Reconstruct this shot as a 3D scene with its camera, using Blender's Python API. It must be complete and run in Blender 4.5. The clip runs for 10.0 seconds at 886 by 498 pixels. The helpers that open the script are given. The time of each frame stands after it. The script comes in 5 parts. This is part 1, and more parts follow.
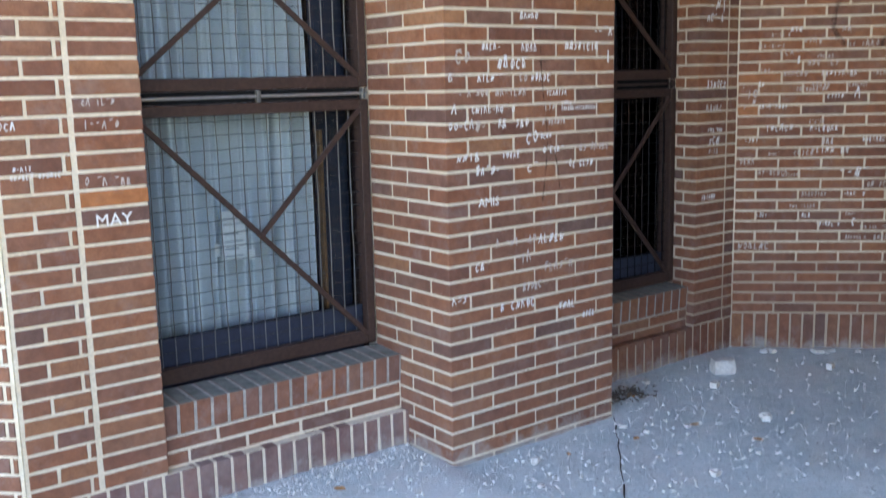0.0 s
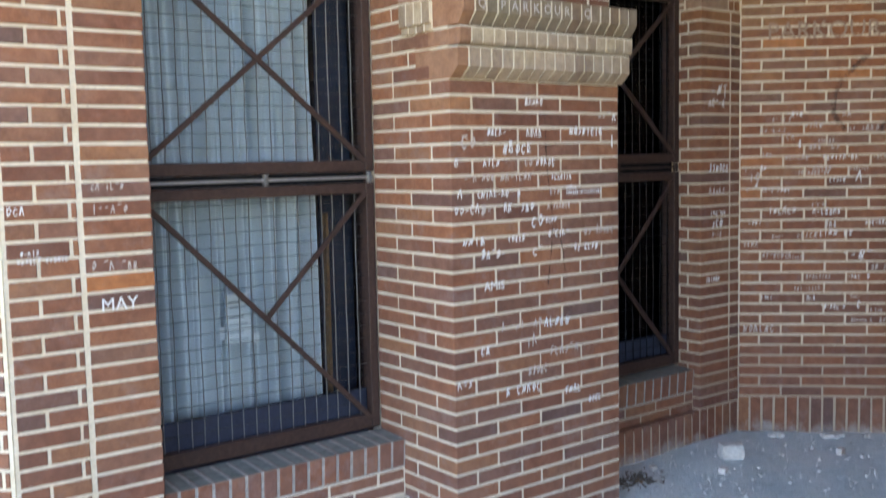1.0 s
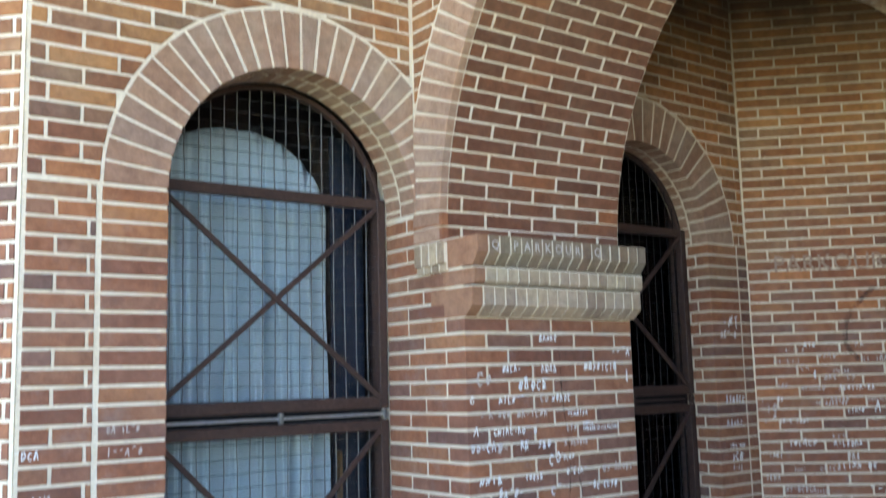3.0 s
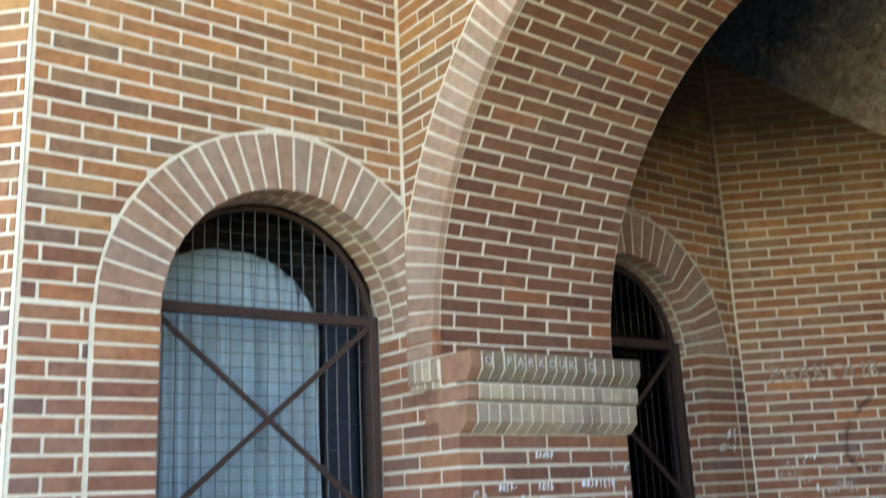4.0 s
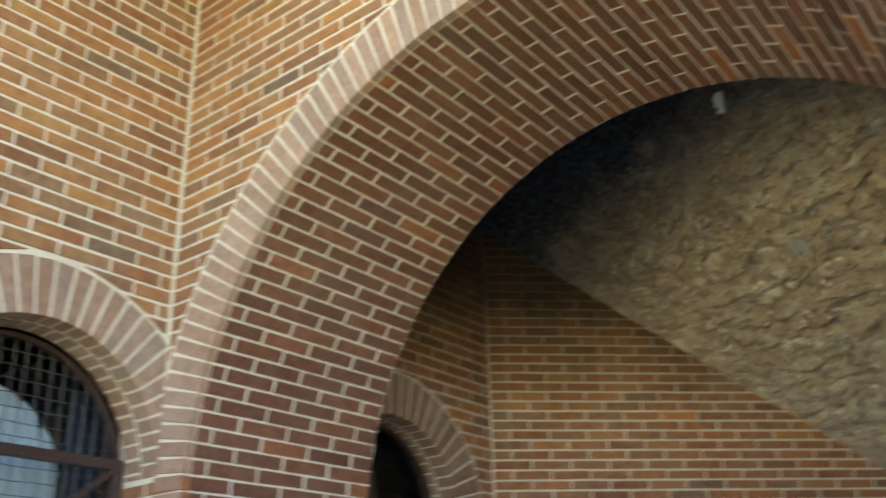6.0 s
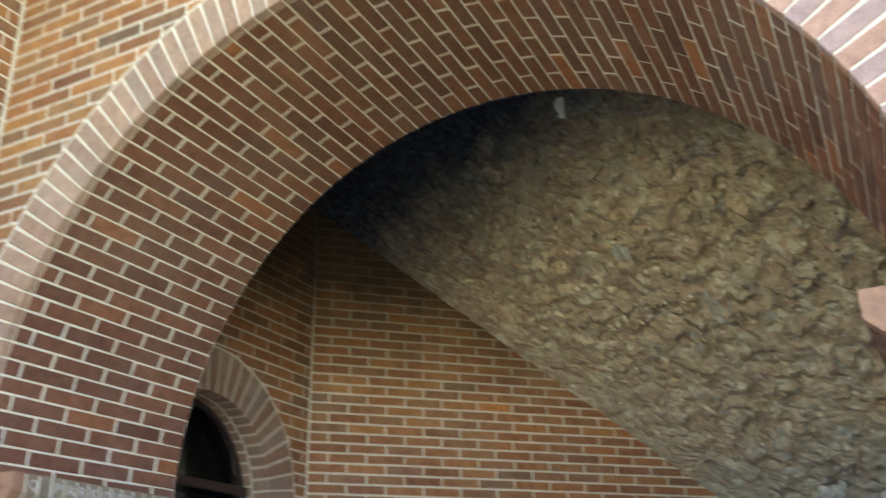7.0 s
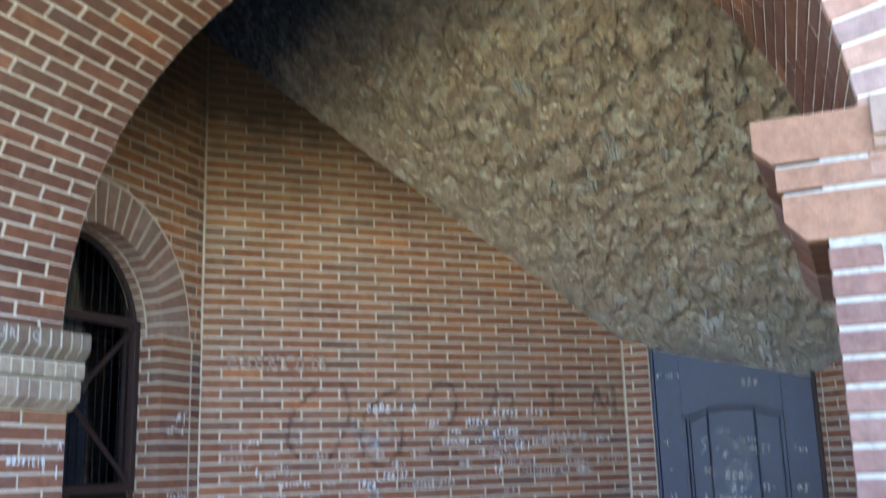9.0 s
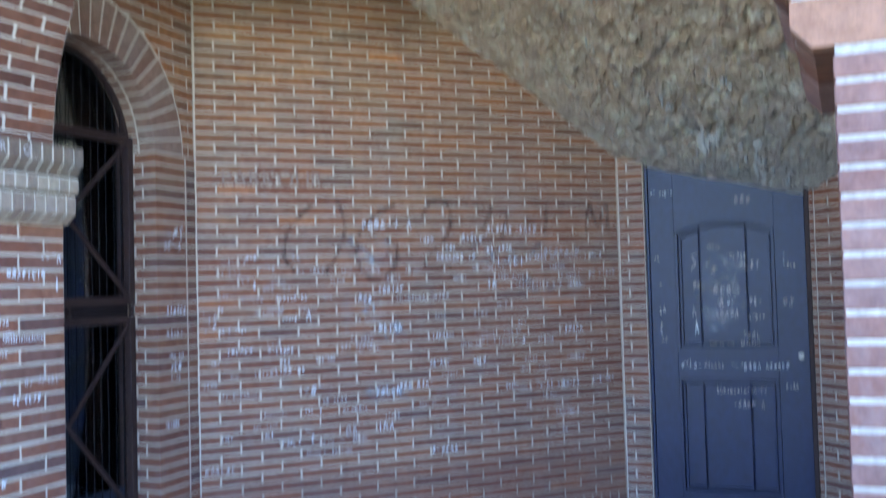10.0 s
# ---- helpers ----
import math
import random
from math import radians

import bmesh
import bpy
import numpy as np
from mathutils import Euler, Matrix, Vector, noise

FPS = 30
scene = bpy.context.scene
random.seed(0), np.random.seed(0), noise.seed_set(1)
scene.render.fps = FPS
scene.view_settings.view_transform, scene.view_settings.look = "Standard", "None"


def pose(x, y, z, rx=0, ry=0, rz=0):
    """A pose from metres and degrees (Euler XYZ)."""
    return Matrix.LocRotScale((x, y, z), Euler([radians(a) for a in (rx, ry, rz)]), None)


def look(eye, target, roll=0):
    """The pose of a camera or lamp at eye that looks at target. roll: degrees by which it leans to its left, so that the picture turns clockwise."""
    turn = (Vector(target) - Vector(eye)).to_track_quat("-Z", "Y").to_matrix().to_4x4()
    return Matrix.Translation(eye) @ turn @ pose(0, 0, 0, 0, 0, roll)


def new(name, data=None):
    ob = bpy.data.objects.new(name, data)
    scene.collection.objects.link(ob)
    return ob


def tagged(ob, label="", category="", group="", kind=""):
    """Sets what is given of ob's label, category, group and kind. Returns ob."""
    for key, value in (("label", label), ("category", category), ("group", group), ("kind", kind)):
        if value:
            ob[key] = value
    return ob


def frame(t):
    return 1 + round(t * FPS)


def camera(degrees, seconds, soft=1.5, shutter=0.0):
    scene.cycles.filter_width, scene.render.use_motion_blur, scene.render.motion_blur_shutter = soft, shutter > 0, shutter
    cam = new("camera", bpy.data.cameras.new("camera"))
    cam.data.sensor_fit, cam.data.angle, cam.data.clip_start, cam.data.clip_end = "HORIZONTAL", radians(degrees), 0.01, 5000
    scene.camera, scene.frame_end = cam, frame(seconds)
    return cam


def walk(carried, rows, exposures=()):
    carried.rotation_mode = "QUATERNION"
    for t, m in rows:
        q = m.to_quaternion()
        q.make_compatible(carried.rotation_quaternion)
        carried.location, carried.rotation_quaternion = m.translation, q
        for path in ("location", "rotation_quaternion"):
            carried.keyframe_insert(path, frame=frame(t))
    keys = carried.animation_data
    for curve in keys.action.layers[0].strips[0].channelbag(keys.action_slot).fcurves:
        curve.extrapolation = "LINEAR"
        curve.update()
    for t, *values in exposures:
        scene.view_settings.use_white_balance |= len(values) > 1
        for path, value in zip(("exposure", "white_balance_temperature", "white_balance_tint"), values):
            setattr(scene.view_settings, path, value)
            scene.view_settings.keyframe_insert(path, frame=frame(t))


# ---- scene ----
# ---------------------------------------------------------------- camera
cam = camera(48.74, 10.0, soft=1.35, shutter=0.9)
PATH = [
    (0.0, -0.008, 0.023, 1.555, 80.22, 1.32, -37.81),
    (0.5, -0.013, 0.036, 1.574, 82.33, 1.12, -37.82),
    (1.0, -0.017, 0.040, 1.580, 84.74, 1.20, -37.73),
    (1.5, -0.022, 0.032, 1.594, 88.21, 1.17, -37.84),
    (2.0, -0.029, 0.030, 1.617, 91.67, 1.08, -37.47),
    (2.5, -0.037, 0.032, 1.631, 94.59, 1.04, -37.36),
    (3.0, -0.046, 0.029, 1.641, 97.68, 1.57, -37.08),
    (4.5, -0.036, -0.002, 1.631, 107.82, 2.75, -38.16),
    (5.0, -0.024, -0.007, 1.615, 110.37, 3.14, -40.92),
    (5.5, -0.018, -0.020, 1.599, 112.03, 2.42, -44.89),
    (6.0, -0.004, -0.037, 1.600, 113.41, 1.33, -50.66),
    (7.5, 0.009, -0.019, 1.627, 110.75, 1.02, -64.73),
    (8.0, 0.026, -0.025, 1.628, 109.83, 1.77, -65.95),
    (8.5, 0.045, -0.025, 1.619, 107.09, 1.26, -66.37),
    (9.0, 0.064, -0.014, 1.612, 102.65, 1.62, -67.32),
    (9.5, 0.073, -0.009, 1.605, 97.80, 1.35, -67.53),
    (10.0, 0.086, -0.003, 1.589, 92.20, 1.58, -67.66)
]
EXPOSURES = [(0.0, 2.88, 6850, 17), (1.5, 2.92, 7000, 17), (2.2, 2.91, 6450, 13), (3.0, 2.88, 6050, 11), (4.5, 2.82, 6050, 8), (5.0, 2.76, 6100, 8), (6.0, 2.66, 6250, 9), (7.5, 2.96, 5650, 11), (8.5, 3.08, 5450, 12), (9.3, 3.16, 5150, 14), (10.0, 3.19, 4900, 15)]
walk(cam, [(t, pose(x, y, z, rx, ry, rz)) for t, x, y, z, rx, ry, rz in PATH], EXPOSURES)
# ---------------------------------------------------------------- light
world = bpy.data.worlds.new("sky")
scene.world = world
world.use_nodes = True
wn = world.node_tree
sky = wn.nodes.new("ShaderNodeTexSky")
sky.sky_type = 'NISHITA'
sky.sun_disc = False
sky.sun_elevation = radians(58)
sky.sun_rotation = radians(60)
wn.links.new(sky.outputs[0], wn.nodes["Background"].inputs[0])
wn.nodes["Background"].inputs[1].default_value = 0.15
sun_data = bpy.data.lights.new("sun", 'SUN')
sun_data.energy, sun_data.angle, sun_data.color = 5.0, radians(0.6), (1.0, 0.93, 0.82)
sun = new("sun", sun_data)
sun.matrix_world = look((8, 4.5, 14.7), (0, 0, 0))

# ---------------------------------------------------------------- materials
def node_material(name):
    m = bpy.data.materials.new(name)
    m.use_nodes = True
    nt = m.node_tree
    return m, nt, nt.nodes["Principled BSDF"]


def add(nt, kind, **inputs):
    n = nt.nodes.new(kind)
    for key, value in inputs.items():
        n.inputs[key.replace("_", " ")].default_value = value
    return n


def noise_at(nt, scale, detail=4.0, rough=0.6):
    """World-space noise."""
    pos = nt.nodes.new("ShaderNodeNewGeometry")
    n = add(nt, "ShaderNodeTexNoise", Scale=scale, Detail=detail, Roughness=rough)
    nt.links.new(pos.outputs["Position"], n.inputs["Vector"])
    return n.outputs["Fac"]


def ramp(nt, fac, stops):
    r = nt.nodes.new("ShaderNodeValToRGB")
    el = r.color_ramp.elements
    while len(el) < len(stops):
        el.new(0.5)
    for e, (p, c) in zip(el, stops):
        e.position, e.color = p, (*c, 1)
    nt.links.new(fac, r.inputs["Fac"])
    return r.outputs["Color"]


def blend(nt, fac, a, b, kind='MIX'):
    n = nt.nodes.new("ShaderNodeMix")
    n.data_type, n.blend_type = 'RGBA', kind
    for socket, value in ((n.inputs[0], fac), (n.inputs[6], a), (n.inputs[7], b)):
        if isinstance(value, (int, float)):
            socket.default_value = value
        elif isinstance(value, tuple):
            socket.default_value = (*value, 1)
        else:
            nt.links.new(value, socket)
    return n.outputs[2]


def step(nt, value, low, high):
    n = nt.nodes.new("ShaderNodeMapRange")
    n.inputs["From Min"].default_value, n.inputs["From Max"].default_value = low, high
    nt.links.new(value, n.inputs["Value"])
    return n.outputs["Result"]


def bump(nt, bsdf, height, strength, distance):
    b = add(nt, "ShaderNodeBump", Strength=strength, Distance=distance)
    nt.links.new(height, b.inputs["Height"])
    nt.links.new(b.outputs["Normal"], bsdf.inputs["Normal"])


def piece_random(nt):
    """A number from 0 to 1 for each piece, its own object or an island of a joined mesh."""
    a, b = nt.nodes.new("ShaderNodeObjectInfo"), nt.nodes.new("ShaderNodeNewGeometry")
    s = nt.nodes.new("ShaderNodeMath")
    s.operation = 'ADD'
    nt.links.new(a.outputs["Random"], s.inputs[0])
    nt.links.new(b.outputs["Random Per Island"], s.inputs[1])
    f = nt.nodes.new("ShaderNodeMath")
    f.operation = 'FRACT'
    nt.links.new(s.outputs[0], f.inputs[0])
    return f.outputs[0]


def blackened(nt, base):
    """Turns a base colour black above a ragged level."""
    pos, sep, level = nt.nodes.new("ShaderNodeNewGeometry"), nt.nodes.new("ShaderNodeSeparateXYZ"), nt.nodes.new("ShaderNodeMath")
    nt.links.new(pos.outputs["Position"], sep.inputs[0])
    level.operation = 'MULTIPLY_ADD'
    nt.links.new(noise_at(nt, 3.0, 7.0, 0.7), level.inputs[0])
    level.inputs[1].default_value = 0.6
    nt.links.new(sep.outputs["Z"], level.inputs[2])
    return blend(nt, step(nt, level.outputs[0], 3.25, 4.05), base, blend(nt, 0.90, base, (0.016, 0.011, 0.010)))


def brick_material(name, stops, dust=(0.42, 0.33, 0.26), dusty=0.2, high_tint=(1.22, 1.38, 0.98), low_plum=0.28, black_top=False):
    m, nt, b = node_material(name)
    base = ramp(nt, piece_random(nt), stops)
    grain = noise_at(nt, 160.0, 5.0, 0.75)
    blotch = noise_at(nt, 22.0, 6.0, 0.7)
    base = blend(nt, 0.55, base, ramp(nt, grain, [(0.3, (0.35, 0.35, 0.35)), (0.7, (0.66, 0.64, 0.62))]), 'OVERLAY')
    base = blend(nt, 0.7, base, ramp(nt, blotch, [(0.3, (0.30, 0.28, 0.28)), (0.7, (0.68, 0.68, 0.68))]), 'OVERLAY')
    film = nt.nodes.new("ShaderNodeMath")
    film.operation = 'MULTIPLY'
    nt.links.new(step(nt, noise_at(nt, 2.3, 6.0, 0.7), 0.45, 0.75), film.inputs[0])
    film.inputs[1].default_value = dusty
    base = blend(nt, film.outputs[0], base, dust)
    # fades to a darker plum brown towards the bottom, with a ragged edge
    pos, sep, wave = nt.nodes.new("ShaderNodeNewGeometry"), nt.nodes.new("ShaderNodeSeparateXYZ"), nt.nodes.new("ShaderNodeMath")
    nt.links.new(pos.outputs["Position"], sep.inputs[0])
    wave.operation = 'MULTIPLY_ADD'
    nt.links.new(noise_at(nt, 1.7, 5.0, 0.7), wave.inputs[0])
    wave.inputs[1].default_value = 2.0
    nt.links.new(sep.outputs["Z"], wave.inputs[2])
    plum_fade = nt.nodes.new("ShaderNodeMath")
    plum_fade.operation = 'MULTIPLY'
    nt.links.new(step(nt, wave.outputs[0], 3.1, 1.6), plum_fade.inputs[0])
    plum_fade.inputs[1].default_value = low_plum
    base = blend(nt, plum_fade.outputs[0], base, (0.155, 0.082, 0.068))
    # the warm light of the upper walls, multiplied into the brick colour by height
    high_mix = nt.nodes.new("ShaderNodeMath")
    high_mix.operation = 'MULTIPLY'
    nt.links.new(step(nt, wave.outputs[0], 2.9, 4.3), high_mix.inputs[0])
    high_mix.inputs[1].default_value = 1.0
    base = blend(nt, high_mix.outputs[0], base, high_tint, 'MULTIPLY')
    # grey-mauve smears of dust and rubbed-out writing
    smear = nt.nodes.new("ShaderNodeMath")
    smear.operation = 'MULTIPLY'
    nt.links.new(step(nt, noise_at(nt, 6.5, 6.0, 0.75), 0.54, 0.74), smear.inputs[0])
    nt.links.new(step(nt, wave.outputs[0], 3.5, 2.6), smear.inputs[1])
    base = blend(nt, smear.outputs[0], base, blend(nt, 0.35, base, (0.30, 0.25, 0.25)))
    # pale pavement dust splashed on the lowest course, with a ragged edge
    low = nt.nodes.new("ShaderNodeMath")
    low.operation = 'MULTIPLY_ADD'
    nt.links.new(noise_at(nt, 9.0, 5.0, 0.7), low.inputs[0])
    low.inputs[1].default_value = 0.30
    nt.links.new(sep.outputs["Z"], low.inputs[2])
    splash = nt.nodes.new("ShaderNodeMath")
    splash.operation = 'MULTIPLY'
    nt.links.new(step(nt, low.outputs[0], 0.22, 0.14), splash.inputs[0])
    splash.inputs[1].default_value = 0.75
    base = blend(nt, splash.outputs[0], base, (0.40, 0.39, 0.37))
    nt.links.new(blackened(nt, base) if black_top else base, b.inputs["Base Color"])
    b.inputs["Roughness"].default_value = 0.82
    b.inputs["Specular IOR Level"].default_value = 0.3
    bump(nt, b, grain, 0.5, 0.003)
    return m


def plain_material(name, colour, rough=0.7, metal=0.0, scale=40.0, spread=0.25, relief=0.0015, spec=0.5):
    """One colour with a grain and wider stains."""
    m, nt, b = node_material(name)
    lo = tuple(c * (1 - spread) for c in colour)
    hi = tuple(min(1.0, c * (1 + spread)) for c in colour)
    grain = noise_at(nt, scale, 5.0, 0.7)
    base = ramp(nt, grain, [(0.3, lo), (0.7, hi)])
    base = blend(nt, 0.3, base, ramp(nt, noise_at(nt, scale / 12, 4.0), [(0.35, (0.3, 0.3, 0.3)), (0.65, (0.65, 0.65, 0.65))]), 'OVERLAY')
    nt.links.new(base, b.inputs["Base Color"])
    b.inputs["Roughness"].default_value, b.inputs["Metallic"].default_value = rough, metal
    b.inputs["Specular IOR Level"].default_value = spec
    if relief:
        bump(nt, b, grain, 0.5, relief)
    return m


RED = [(0.0, (0.159, 0.066, 0.045)), (0.14, (0.236, 0.094, 0.053)), (0.3, (0.307, 0.124, 0.061)), (0.44, (0.201, 0.084, 0.055)), (0.58, (0.277, 0.114, 0.058)), (0.7, (0.195, 0.099, 0.077)), (0.82, (0.319, 0.142, 0.066)), (0.91, (0.177, 0.089, 0.066)), (0.965, (0.136, 0.079, 0.069)), (1.0, (0.437, 0.168, 0.061))]
PINK = [(0.0, (0.305, 0.180, 0.126)), (0.5, (0.385, 0.240, 0.168)), (1.0, (0.292, 0.196, 0.150))]
ROSE = [(0.0, (0.190, 0.098, 0.078)), (0.5, (0.232, 0.122, 0.094)), (1.0, (0.182, 0.106, 0.092))]
PALE = [(0.0, (0.25, 0.135, 0.095)), (0.5, (0.31, 0.18, 0.125)), (1.0, (0.27, 0.175, 0.14))]
PLUM = [(0.0, (0.17, 0.105, 0.10)), (0.5, (0.22, 0.13, 0.12)), (1.0, (0.27, 0.14, 0.115))]
M_BRICK = brick_material("brick_red", RED)
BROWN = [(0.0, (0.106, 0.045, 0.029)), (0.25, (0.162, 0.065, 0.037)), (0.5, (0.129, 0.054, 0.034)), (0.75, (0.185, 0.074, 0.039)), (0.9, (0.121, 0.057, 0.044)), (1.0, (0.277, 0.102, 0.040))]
M_SOFFIT = brick_material("brick_chocolate", BROWN, dusty=0.15, high_tint=(1.05, 1.10, 1.0))
# the red brick copied and retuned for the light in the passage
PASSAGE_RED = [(0.0, (0.198, 0.081, 0.049)), (0.14, (0.262, 0.103, 0.055)), (0.3, (0.32, 0.127, 0.061)), (0.44, (0.233, 0.095, 0.057)), (0.58, (0.296, 0.119, 0.059)), (0.7, (0.228, 0.107, 0.073)), (0.82, (0.33, 0.141, 0.065)), (0.91, (0.213, 0.099, 0.065)), (0.965, (0.179, 0.091, 0.067)), (1.0, (0.428, 0.162, 0.061))]
M_PASSAGE_BRICK = brick_material("brick_sheltered", PASSAGE_RED, high_tint=(1.30, 1.45, 1.0), low_plum=0.3, black_top=True)
M_RING = brick_material("brick_pale", PALE, (0.5, 0.42, 0.35), 0.4, (1.0, 1.08, 0.98))
M_PINK = brick_material("brick_pink", PINK, (0.5, 0.42, 0.38), 0.3, (1.0, 1.05, 1.0))
M_ROSE = brick_material("brick_rose", ROSE, (0.42, 0.33, 0.30), 0.25, (1.0, 1.05, 1.0))
M_PLUM = brick_material("brick_plum", PLUM, (0.34, 0.32, 0.31), 0.5)
M_CAP = brick_material("brick_cap", [(0.0, (0.35, 0.265, 0.195)), (0.5, (0.43, 0.335, 0.25)), (1.0, (0.27, 0.195, 0.145))], (0.5, 0.46, 0.4), 0.4)
M_SALMON = brick_material("brick_salmon", [(0.0, (0.27, 0.138, 0.082)), (0.5, (0.30, 0.158, 0.094)), (1.0, (0.255, 0.138, 0.088))], (0.44, 0.33, 0.25), 0.15, (1.0, 1.0, 1.0), 0.1)
M_RING_SALMON = brick_material("brick_ring_salmon", [(0.0, (0.36, 0.20, 0.14)), (0.5, (0.40, 0.235, 0.165)), (1.0, (0.33, 0.20, 0.155))], (0.5, 0.42, 0.36), 0.2, (1.0, 1.0, 1.0), 0.1)
M_RING_MAUVE = brick_material("brick_ring_mauve", [(0.0, (0.30, 0.20, 0.175)), (0.5, (0.35, 0.235, 0.20)), (1.0, (0.29, 0.205, 0.185))], (0.46, 0.40, 0.37), 0.2, (1.0, 1.0, 1.0), 0.1)
M_MAUVE = brick_material("brick_mauve", [(0.0, (0.22, 0.125, 0.10)), (0.5, (0.28, 0.165, 0.13)), (1.0, (0.215, 0.135, 0.12))], (0.42, 0.35, 0.31), 0.25, (1.0, 1.0, 1.0), 0.1)
M_CAP_TOP = brick_material("brick_cap_brown", [(0.0, (0.17, 0.125, 0.095)), (0.5, (0.23, 0.175, 0.135)), (1.0, (0.20, 0.135, 0.10))], (0.36, 0.31, 0.27), 0.4)
M_MORTAR = plain_material("mortar", (0.66, 0.585, 0.465), 0.95, 0, 90.0, 0.16, 0.003, 0.2)


def soiled_mortar():
    """Mortar whose lowest courses were once coated with brown mud, with a ragged upper edge, and whose top is black."""
    m = plain_material("soiled_mortar", (0.66, 0.565, 0.43), 0.95, 0, 90.0, 0.16, 0.003, 0.2)
    nt = m.node_tree
    b = nt.nodes["Principled BSDF"]
    old = b.inputs["Base Color"].links[0].from_socket
    geo, sep, edge = nt.nodes.new("ShaderNodeNewGeometry"), nt.nodes.new("ShaderNodeSeparateXYZ"), nt.nodes.new("ShaderNodeMath")
    nt.links.new(geo.outputs["Position"], sep.inputs[0])
    edge.operation = 'MULTIPLY_ADD'
    nt.links.new(noise_at(nt, 4.0, 6.0, 0.7), edge.inputs[0])
    edge.inputs[1].default_value = 0.25
    nt.links.new(sep.outputs["Z"], edge.inputs[2])
    nt.links.new(blackened(nt, blend(nt, step(nt, edge.outputs[0], 0.68, 0.60), old, blend(nt, 0.6, old, (0.30, 0.205, 0.15)))), b.inputs["Base Color"])
    return m


M_SOILED = soiled_mortar()
# the mortar darkened to offset the strong light on the right pier
M_GREY_MORTAR = plain_material("weathered_grey_mortar", (0.44, 0.41, 0.365), 0.95, 0, 60.0, 0.28, 0.004, 0.25)
M_STEEL = plain_material("brown_painted_steel", (0.050, 0.029, 0.024), 0.55, 0.0, 60.0, 0.3, 0.0006, 0.25)
M_DARKWIRE = plain_material("dark_wire", (0.03, 0.03, 0.035), 0.6, 0.3, 80.0, 0.2, 0.0)
# near-black stand-in for wires and a gap lost in shade
M_SHADE_BLACK = plain_material("black_wire", (0.012, 0.012, 0.014), 0.8, 0.0, 80.0, 0.2, 0.0, 0.1)
M_WIRE = plain_material("dull_wire", (0.16, 0.16, 0.16), 0.5, 0.5, 80.0, 0.2, 0.0)
M_ROD = plain_material("bare_steel", (0.42, 0.41, 0.40), 0.4, 0.6, 80.0, 0.2, 0.0)
M_CURTAIN = plain_material("curtain_cloth", (0.66, 0.70, 0.73), 0.9, 0, 120.0, 0.05, 0.0005, 0.1)
M_NAVY = plain_material("navy_cloth", (0.024, 0.031, 0.056), 0.9, 0, 60.0, 0.2, 0.0)
M_ROOM = plain_material("dark_plaster", (0.10, 0.09, 0.085), 0.95, 0, 10.0, 0.2, 0.0)
M_WOOD = plain_material("varnished_wood", (0.20, 0.10, 0.04), 0.5, 0, 50.0, 0.3, 0.0005)
M_EAVES = plain_material("brown_boards", (0.16, 0.10, 0.06), 0.8, 0, 30.0, 0.25, 0.0)
M_PAPER = plain_material("paper", (0.8, 0.8, 0.8), 0.9, 0, 20.0, 0.03, 0.0)
M_INK = plain_material("grey_print", (0.35, 0.38, 0.42), 0.9, 0, 20.0, 0.1, 0.0)
M_CHALK = plain_material("white_correction_paint", (0.78, 0.78, 0.78), 0.8, 0, 200.0, 0.15, 0.0)
M_GHOST = plain_material("rubbed_out_chalk", (0.36, 0.25, 0.19), 0.9, 0, 200.0, 0.25, 0.0)
M_FAINT = plain_material("faded_chalk", (0.54, 0.48, 0.45), 0.9, 0, 200.0, 0.2, 0.0)


def spray_material():
    """A thin film of old paint through which the bricks show."""
    m, nt, b = node_material("faded_spray_paint")
    b.inputs["Base Color"].default_value = (0.07, 0.05, 0.06, 1)
    b.inputs["Roughness"].default_value = 0.85
    clear, mix = nt.nodes.new("ShaderNodeBsdfTransparent"), nt.nodes.new("ShaderNodeMixShader")
    nt.links.new(step(nt, noise_at(nt, 30.0, 5.0, 0.7), 0.40, 0.75), mix.inputs[0])
    nt.links.new(clear.outputs[0], mix.inputs[1])
    nt.links.new(b.outputs[0], mix.inputs[2])
    nt.links.new(mix.outputs[0], nt.nodes["Material Output"].inputs[0])
    return m


M_SPRAY = spray_material()


def wash_material():
    """A thin chalky film left where writing was wiped off."""
    m, nt, b = node_material("wiped_chalk_film")
    b.inputs["Base Color"].default_value = (0.62, 0.60, 0.61, 1)
    b.inputs["Roughness"].default_value = 0.9
    clear, mix, film = nt.nodes.new("ShaderNodeBsdfTransparent"), nt.nodes.new("ShaderNodeMixShader"), nt.nodes.new("ShaderNodeMath")
    film.operation = 'MULTIPLY'
    nt.links.new(step(nt, noise_at(nt, 9.0, 6.0, 0.75), 0.48, 0.72), film.inputs[0])
    film.inputs[1].default_value = 0.75
    nt.links.new(film.outputs[0], mix.inputs[0])
    nt.links.new(clear.outputs[0], mix.inputs[1])
    nt.links.new(b.outputs[0], mix.inputs[2])
    nt.links.new(mix.outputs[0], nt.nodes["Material Output"].inputs[0])
    return m


M_WASH = wash_material()
M_DOOR = plain_material("slate_blue_door_paint", (0.0175, 0.0225, 0.070), 0.40, 0, 25.0, 0.28, 0.0006, 0.4)


